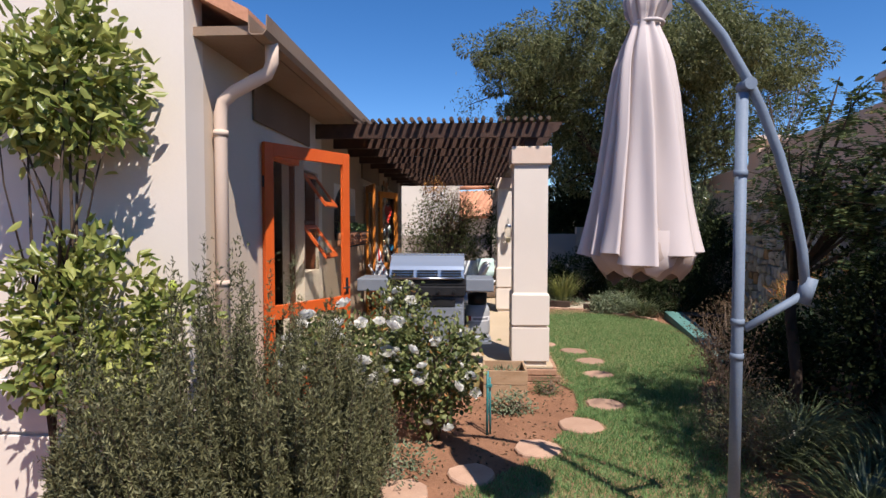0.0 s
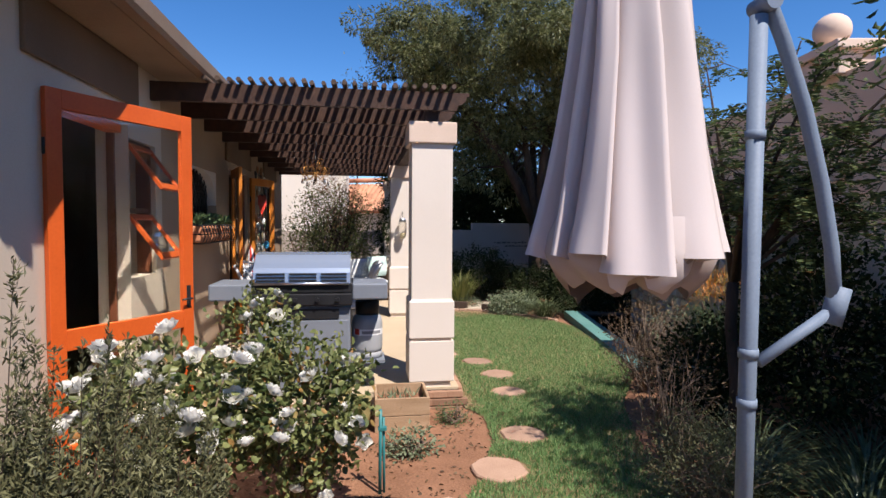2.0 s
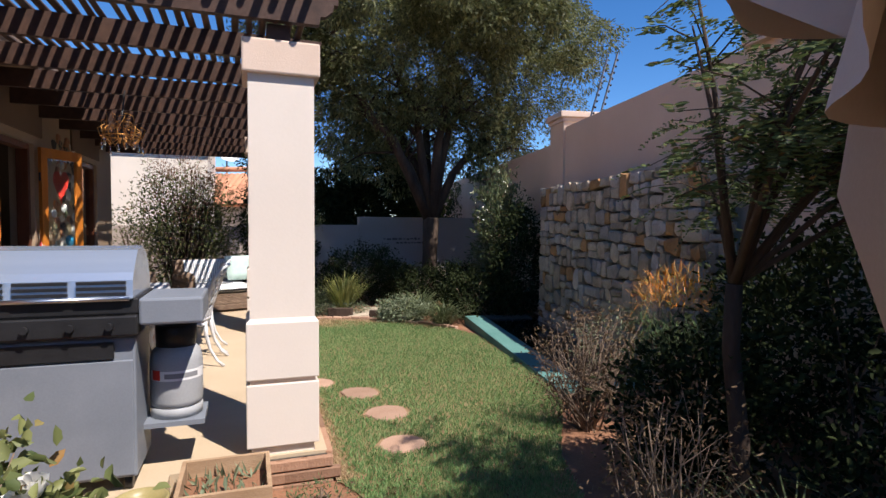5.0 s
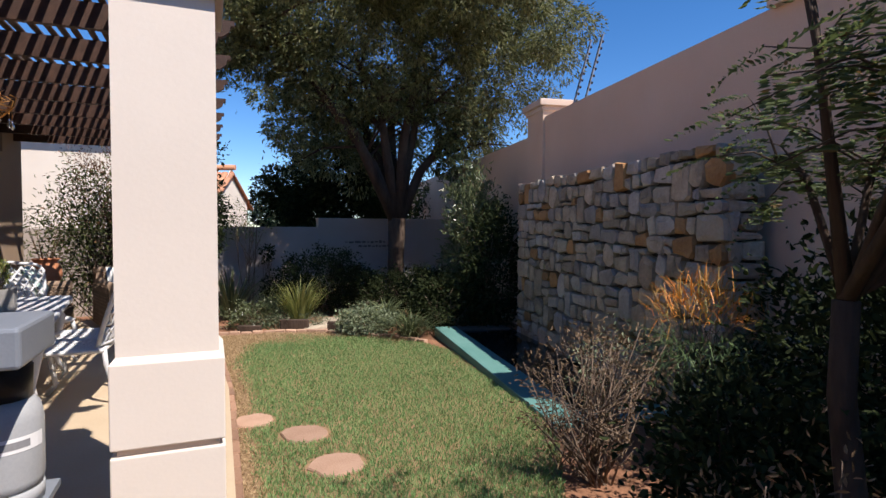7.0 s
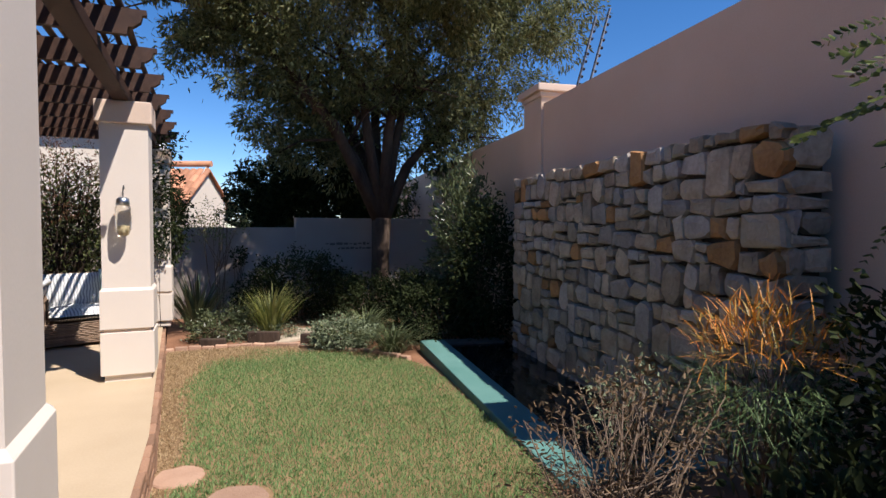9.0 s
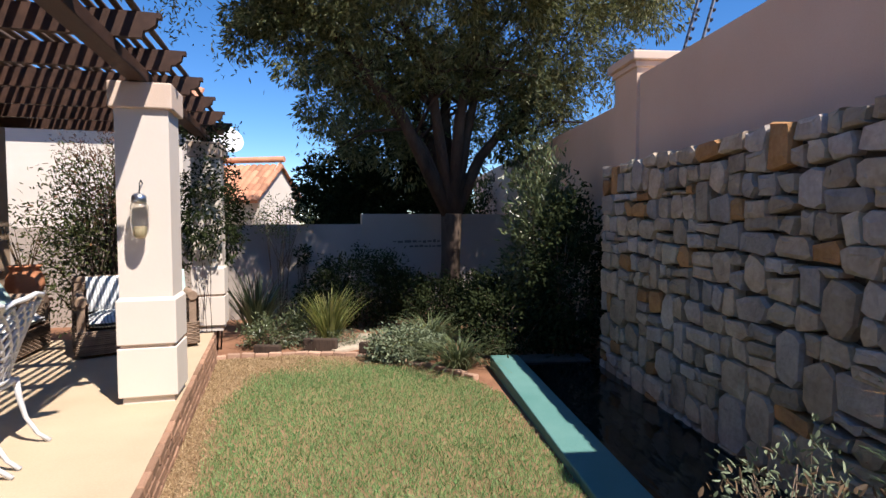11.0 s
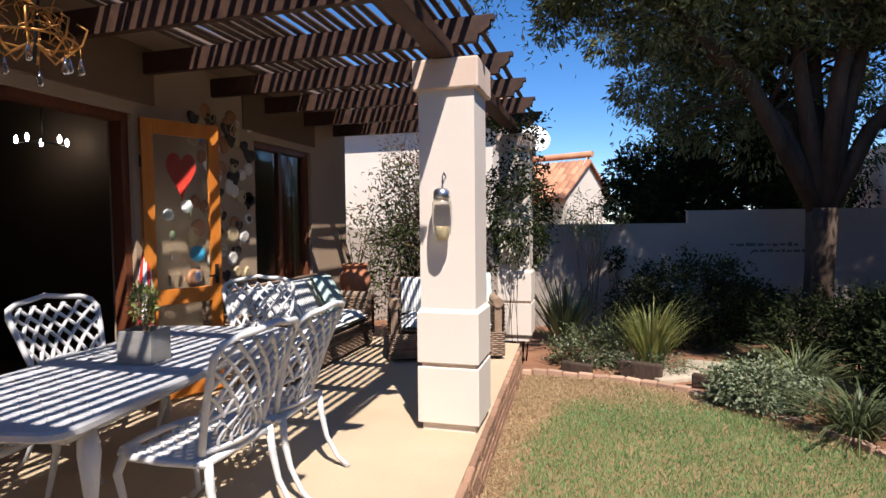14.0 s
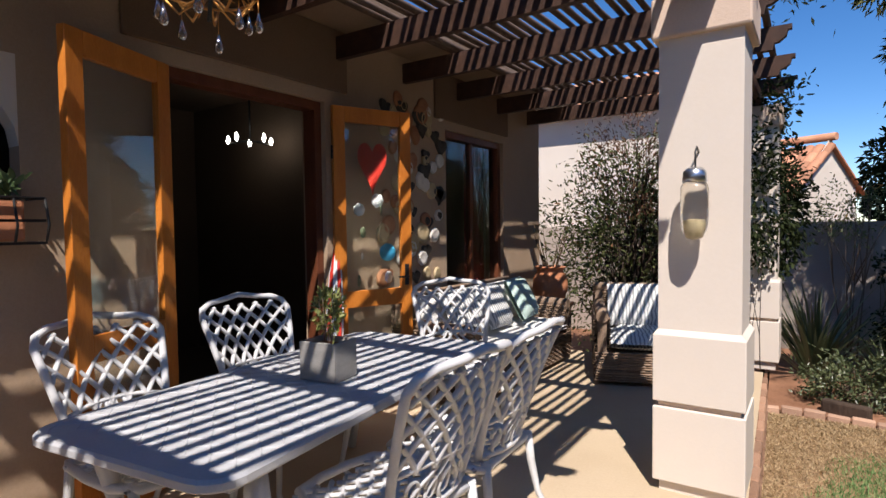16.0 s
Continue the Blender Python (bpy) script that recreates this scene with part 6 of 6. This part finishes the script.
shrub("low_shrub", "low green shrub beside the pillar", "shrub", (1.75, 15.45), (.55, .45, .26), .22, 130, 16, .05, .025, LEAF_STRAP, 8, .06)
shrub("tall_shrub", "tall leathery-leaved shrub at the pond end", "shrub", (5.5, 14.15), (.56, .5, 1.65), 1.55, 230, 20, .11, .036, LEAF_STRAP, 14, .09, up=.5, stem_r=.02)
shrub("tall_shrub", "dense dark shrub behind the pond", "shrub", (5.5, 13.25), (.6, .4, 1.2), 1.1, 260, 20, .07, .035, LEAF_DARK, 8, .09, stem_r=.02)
shrub("rose_sapling", "thin sapling against the rear wall", "sapling", (2.12, 17.7), (.16, .12, .22), 1.25, 16, 12, .07, .035, LEAF_DARK, 3, .04)
shrub("bamboo_shrub", "tall thin-stemmed shrub at the patio end", "shrub", (-0.6, 15.85), (1.35, .5, 1.45), 1.6, 420, 26, .075, .026, LEAF_BAMBOO, 60, .13, shell=.1, twig=BARK, stem_r=.014)
shrub("red_tip_shrub", "shrub with dry reddish foliage at the patio end", "shrub", (-0.55, 15.65), (.9, .3, .80), 2.5, 130, 22, .06, .016, LEAF_RED, 14, .07, shell=.3, twig=BARK)
creeper, mids = shrub("creeper", "leafy creeper hanging round the far pillar and pergola end", "creeper", (0.85, 15.40), (.42, .3, 1.0), 1.95, 230, 16, .06, .028, LEAF_DARK, 4, .06, droop=.4, twig=BARK)
p, w, m2 = clumps((.0, -.45, 3.05), (.45, .5, .25), 46, 16, .07, .2)
leaf_mesh("upper_crown", p, w, .06, .028, LEAF_DARK, creeper, droop=.3)
shrub("creeper", "leafy creeper trailing down the shaded pillar", "creeper", (0.85, 14.70), (.34, .10, .75), 2.1, 110, 14, .055, .026, LEAF_DARK, 2, .05, droop=.5, twig=BARK, stem_r=.006)
shrub("creeper", "leafy creeper over the garden wall", "creeper", (1.75, 17.6), (.7, .3, .45), 2.0, 70, 14, .055, .022, LEAF_ROSE, 6, .06, droop=.3, shell=.3)

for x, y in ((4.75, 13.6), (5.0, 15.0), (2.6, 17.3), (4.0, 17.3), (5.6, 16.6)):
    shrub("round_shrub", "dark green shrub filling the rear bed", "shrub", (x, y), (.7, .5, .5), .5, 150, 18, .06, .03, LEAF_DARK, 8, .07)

# the large tree
tree = thing("garden_tree", "large multi-stemmed tree with fine drooping leaves", "tree", pose(4.85, 16.85, ground_z(16.8)))
bm = bmesh.new()
fork = Vector((.05, 0, 2.05))
tube(bm, [(0, 0, -.1), (0, 0, .3), (.03, 0, 1.2), fork], [.27, .20, .18, .20], 14)
ends = []
rnd = random.Random(15)
for k, (dx, dy, dz) in enumerate(((-1.0, -.3, 3.4), (.9, -.2, 3.0), (-.2, .8, 3.6), (.4, -.6, 3.9), (-2.0, -.2, 2.6), (2.1, .3, 2.4), (-.9, 1.2, 2.6), (-3.6, -.7, 4.0))):
    e = fork + Vector((dx, dy, dz))
    k1 = fork + Vector((dx * .28, dy * .28, dz * .45))
    k2 = fork + Vector((dx * .62, dy * .62, dz * .78)) + Vector((rnd.uniform(-.12, .12), rnd.uniform(-.12, .12), 0))
    tube(bm, [fork - Vector((0, 0, .15)), k1, k2, e], [.14, .105, .07, .03], 9)
    for j in range(9):
        s0 = k1.lerp(e, rnd.uniform(.05, 1))
        s1 = s0 + Vector((rnd.uniform(-1.9, 1.9), rnd.uniform(-1.4, 1.4), rnd.uniform(-.5, 1.5)))
        tube(bm, [s0, s0.lerp(s1, .5) + Vector((0, 0, .2)), s1], [.035, .022, .008], 6)
        ends.append(s1)
part("trunk", bm, BARK, tree)


def puffs(centre, radii, count, per, size, shell=.4):
    """Compact clumps with leafy skins, so that a crown has lit tops, dark hollows and gaps."""
    c = on_ball(count) * (shell + (1 - shell) * RNG.random((count, 1)) ** .5) * np.array(radii) + np.array(centre)
    r = np.repeat(size * RNG.uniform(.6, 1.3, (count, 1)), per, 0)
    b = on_ball(count * per)
    return np.repeat(c, per, 0) + b * r * (.45 + .55 * RNG.random((count * per, 1)) ** .4) * (1, 1, .8), unit(b + RNG.normal(size=b.shape) * .6)


c1, w1 = puffs((.7, .8, 6.6), (4.1, 2.6, 3.2), 250, 300, .46, .5)
c2, w2 = puffs((.2, .8, 4.1), (2.9, 1.9, 1.4), 75, 280, .40, .4)
c4, w4 = puffs((.9, -1.7, 6.1), (3.2, 1.2, 1.3), 62, 320, .42, .2)
c6, w6 = puffs((-.6, -3.2, 6.3), (3.0, 1.2, .9), 62, 310, .40, .1)
c5, w5 = puffs((-2.8, -.4, 5.3), (1.3, .9, 1.0), 40, 270, .32, .2)
c7, w7 = puffs((-3.4, -.8, 6.7), (1.6, 1.0, 1.0), 44, 270, .36, .2)
c3 = np.repeat(np.array([tuple(e) for e in ends]), 200, 0)
c3 = c3 + RNG.normal(size=c3.shape) * (.22, .22, .30)
P = np.concatenate([c1, c2, c4, c5, c6, c7, c3])
W = np.concatenate([w1, w2, w4, w5, w6, w7, on_ball(len(c3))])
low = 2.1 + .9 * np.clip(np.abs(P[:, 0]) / 3.2, 0, 1) + .3 * np.sin(P[:, 0] * 2.3)
limbs_free = (np.abs(P[:, 0]) < .9) & (P[:, 1] < .1) & (P[:, 2] < 4.2)
keep = (P[:, 2] > low) & ~limbs_free
leaf_mesh("crown", P[keep], W[keep], .115, .034, LEAF_TREE, tree, droop=.6)
back_tree = thing("dark_tree", "dense dark tree beyond the rear wall", "tree", pose(4.15, 20.3, ground_z(20)))
part("trunk", tubes(([(0, 0, -.1), (0, 0, 1.6), (.1, 0, 2.6)], [.16, .12, .06])), BARK, back_tree)
p, w = puffs((0, 0, 2.2), (2.1, 1.1, 2.2), 150, 380, .42, .25)
leaf_mesh("crown", p, w, .10, .05, LEAF_DARK, back_tree, droop=.2)
for x, y, z, r in ((7.6, 22.5, 1.9, 1.5), (0.2, 27.5, 2.0, 1.6), (-5.5, 27.0, 2.2, 1.7)):
    t = thing("dark_tree", "dark tree in the neighbour garden", "tree", pose(x, y, ground_z(y)))
    part("trunk", tubes(([(0, 0, -.1), (0, 0, z)], [.15, .08])), BARK, t)
    p, w, _ = clumps((0, 0, z), (r, r, r * .9), 130, 36, .17, .35)
    leaf_mesh("crown", p, w, .13, .05, LEAF_DARK, t)

# ---- bricks ----
rnd = random.Random(31)


def brick_mesh(name, l, w, h, mat, c=.008):
    bm = boxes((-l / 2, l / 2, -w / 2, w / 2, 0, h))
    bmesh.ops.bevel(bm, geom=list(bm.edges), offset=c, segments=1, affect="EDGES")
    me = bpy.data.meshes.new(name)
    bm.to_mesh(me)
    bm.free()
    me.materials.append(mat)
    return me


edge_brick = brick_mesh("brick", .21, .05, .07, BRICK)
edging = thing("patio_edging", "brown brick face along the patio edge", "edging", pose(0, 0, 0), kind="structure")
EDGE = [(1.13, 7.44), (1.16, 10.0), (1.05, 12.5), (0.96, 14.66)]
for row in range(5):
    y = 7.50 + (.11 if row % 2 else 0)
    while y < 14.55:
        z = -.072 - .078 * row
        if z > ground_z(y) - .06:
            b = new("brick", edge_brick)
            b.parent = edging
            x = at_y(EDGE, y)
            b.matrix_local = pose(x - .012 + rnd.uniform(-.004, .004), y, z, 0, 0, 90 + rnd.uniform(-1.5, 1.5) + (2.5 if y > 10 else 0))
        y += .222
foot = thing("brick_footing", "brown brick footing under the pillar", "footing", pose(0, 0, 0), kind="structure")
for row in range(3):
    for k in range(3):
        b = new("brick", edge_brick)
        b.parent = foot
        b.matrix_local = pose(.72 + .155 * k + (.05 if row % 2 else 0), 7.375, -.095 - .078 * row, 0, 0, rnd.uniform(-1, 1))
bed_edge = thing("bed_edging", "curved pale brick edging of the flower bed", "edging", pose(0, 0, 0), kind="structure")
pale_brick = brick_mesh("brick", .17, .09, .07, PAVER)
curve = [(0.98, 14.72), (1.3, 14.76), (1.95, 14.70), (2.45, 14.52), (2.82, 14.32), (3.26, 13.88), (3.64, 13.42), (4.02, 12.72)]
acc = 0.0
for (xa, ya), (xb, yb) in zip(curve, curve[1:]):
    L = math.hypot(xb - xa, yb - ya)
    while acc < L:
        u = acc / L
        x, y = xa + (xb - xa) * u, ya + (yb - ya) * u
        b = new("brick", pale_brick)
        b.parent = bed_edge
        b.matrix_local = pose(x, y, ground_z(y) - .012 + rnd.uniform(-.01, .012), rnd.uniform(-4, 4), rnd.uniform(-4, 4), math.degrees(math.atan2(yb - ya, xb - xa)) + rnd.uniform(-6, 6))
        acc += .185
    acc -= L
for x, y, h, l in ((2.35, 14.85, .20, .5), (3.05, 14.55, .16, .35), (1.6, 15.0, .12, .4)):
    log = part("log_edging", boxes((-l / 2, l / 2, -.05, .05, -.05, h), bevel=.02), BARK)
    log.matrix_world = pose(x, y, ground_z(y), 0, 0, -20)
    tagged(log, "short brown log edging in the bed", "edging")
for x, y, a in ((2.75, 15.0, 30), (3.3, 15.5, -15)):
    slab = part("stone_slab", boxes((-.35, .35, -.2, .2, -.02, .06), bevel=.02), PALE_STONE)
    slab.matrix_world = pose(x, y, ground_z(y), 0, 0, a)
    tagged(slab, "flat pale stone slab in the bed", "slab")

# ---- grass ----
n = 190000
y = RNG.uniform(2.2, 14.6, n)
u = RNG.random(n)
xa = np.array([at_y(LAWN_WEST, t) for t in y])
xb = np.array([lawn_east(t) for t in y])
x = xa + (xb - xa) * u
worn = 1.15 * np.exp(-((x - xa) / (.20 + .05 * np.clip(y - 9, 0, 6))) ** 2) * (y > 7.3) + .5 * np.exp(-((xb - x) / .3) ** 2) + np.exp(-((y - 14.6) / 1.25) ** 2) * 1.15 + .25 * (y < 7.0)
patchy = np.array([noise.noise((px * 1.3, py * 1.3, 0)) for px, py in zip(x, y)])
green = worn + patchy * .3 + RNG.random(n) * .55 < 1.0
stones = np.ones(n, bool)
for sx, sy, sr in ((-0.34, 4.49, .2), (0.12, 4.78, .2), (0.66, 5.28, .22), (1.13, 5.84, .23), (1.50, 6.50, .22), (1.72, 7.80, .2), (1.79, 8.58, .22), (1.68, 9.29, .22), (1.32, 9.80, .2)):
    stones &= (x - sx) ** 2 + (y - sy) ** 2 > (sr * .97) ** 2
base = np.column_stack([x, y, ground_zs(y) + .01])
way = RNG.normal(size=(n, 3)) * .45 + (0, 0, 1)
g = green & stones
tagged(leaf_mesh("grass", base[g], way[g], .045, .0055, BLADE), "short green lawn grass", "grass", kind="stuff")
d = ~green & stones
tagged(leaf_mesh("straw", base[d], way[d] * (1.6, 1.6, .5), .045, .0055, STRAW), "dry straw in the worn lawn", "grass", kind="stuff")
n = 2600
x, y = RNG.uniform(-2.4, 2.4, n), RNG.uniform(2.5, 7.2, n)
tagged(leaf_mesh("leaf_litter", np.column_stack([x, y, np.full(n, ground_z(5) + .006)]), RNG.normal(size=(n, 3)) * (1, 1, .15), .035, .02, LEAF_DRY), "dry leaf litter on the soil", "litter", kind="stuff")
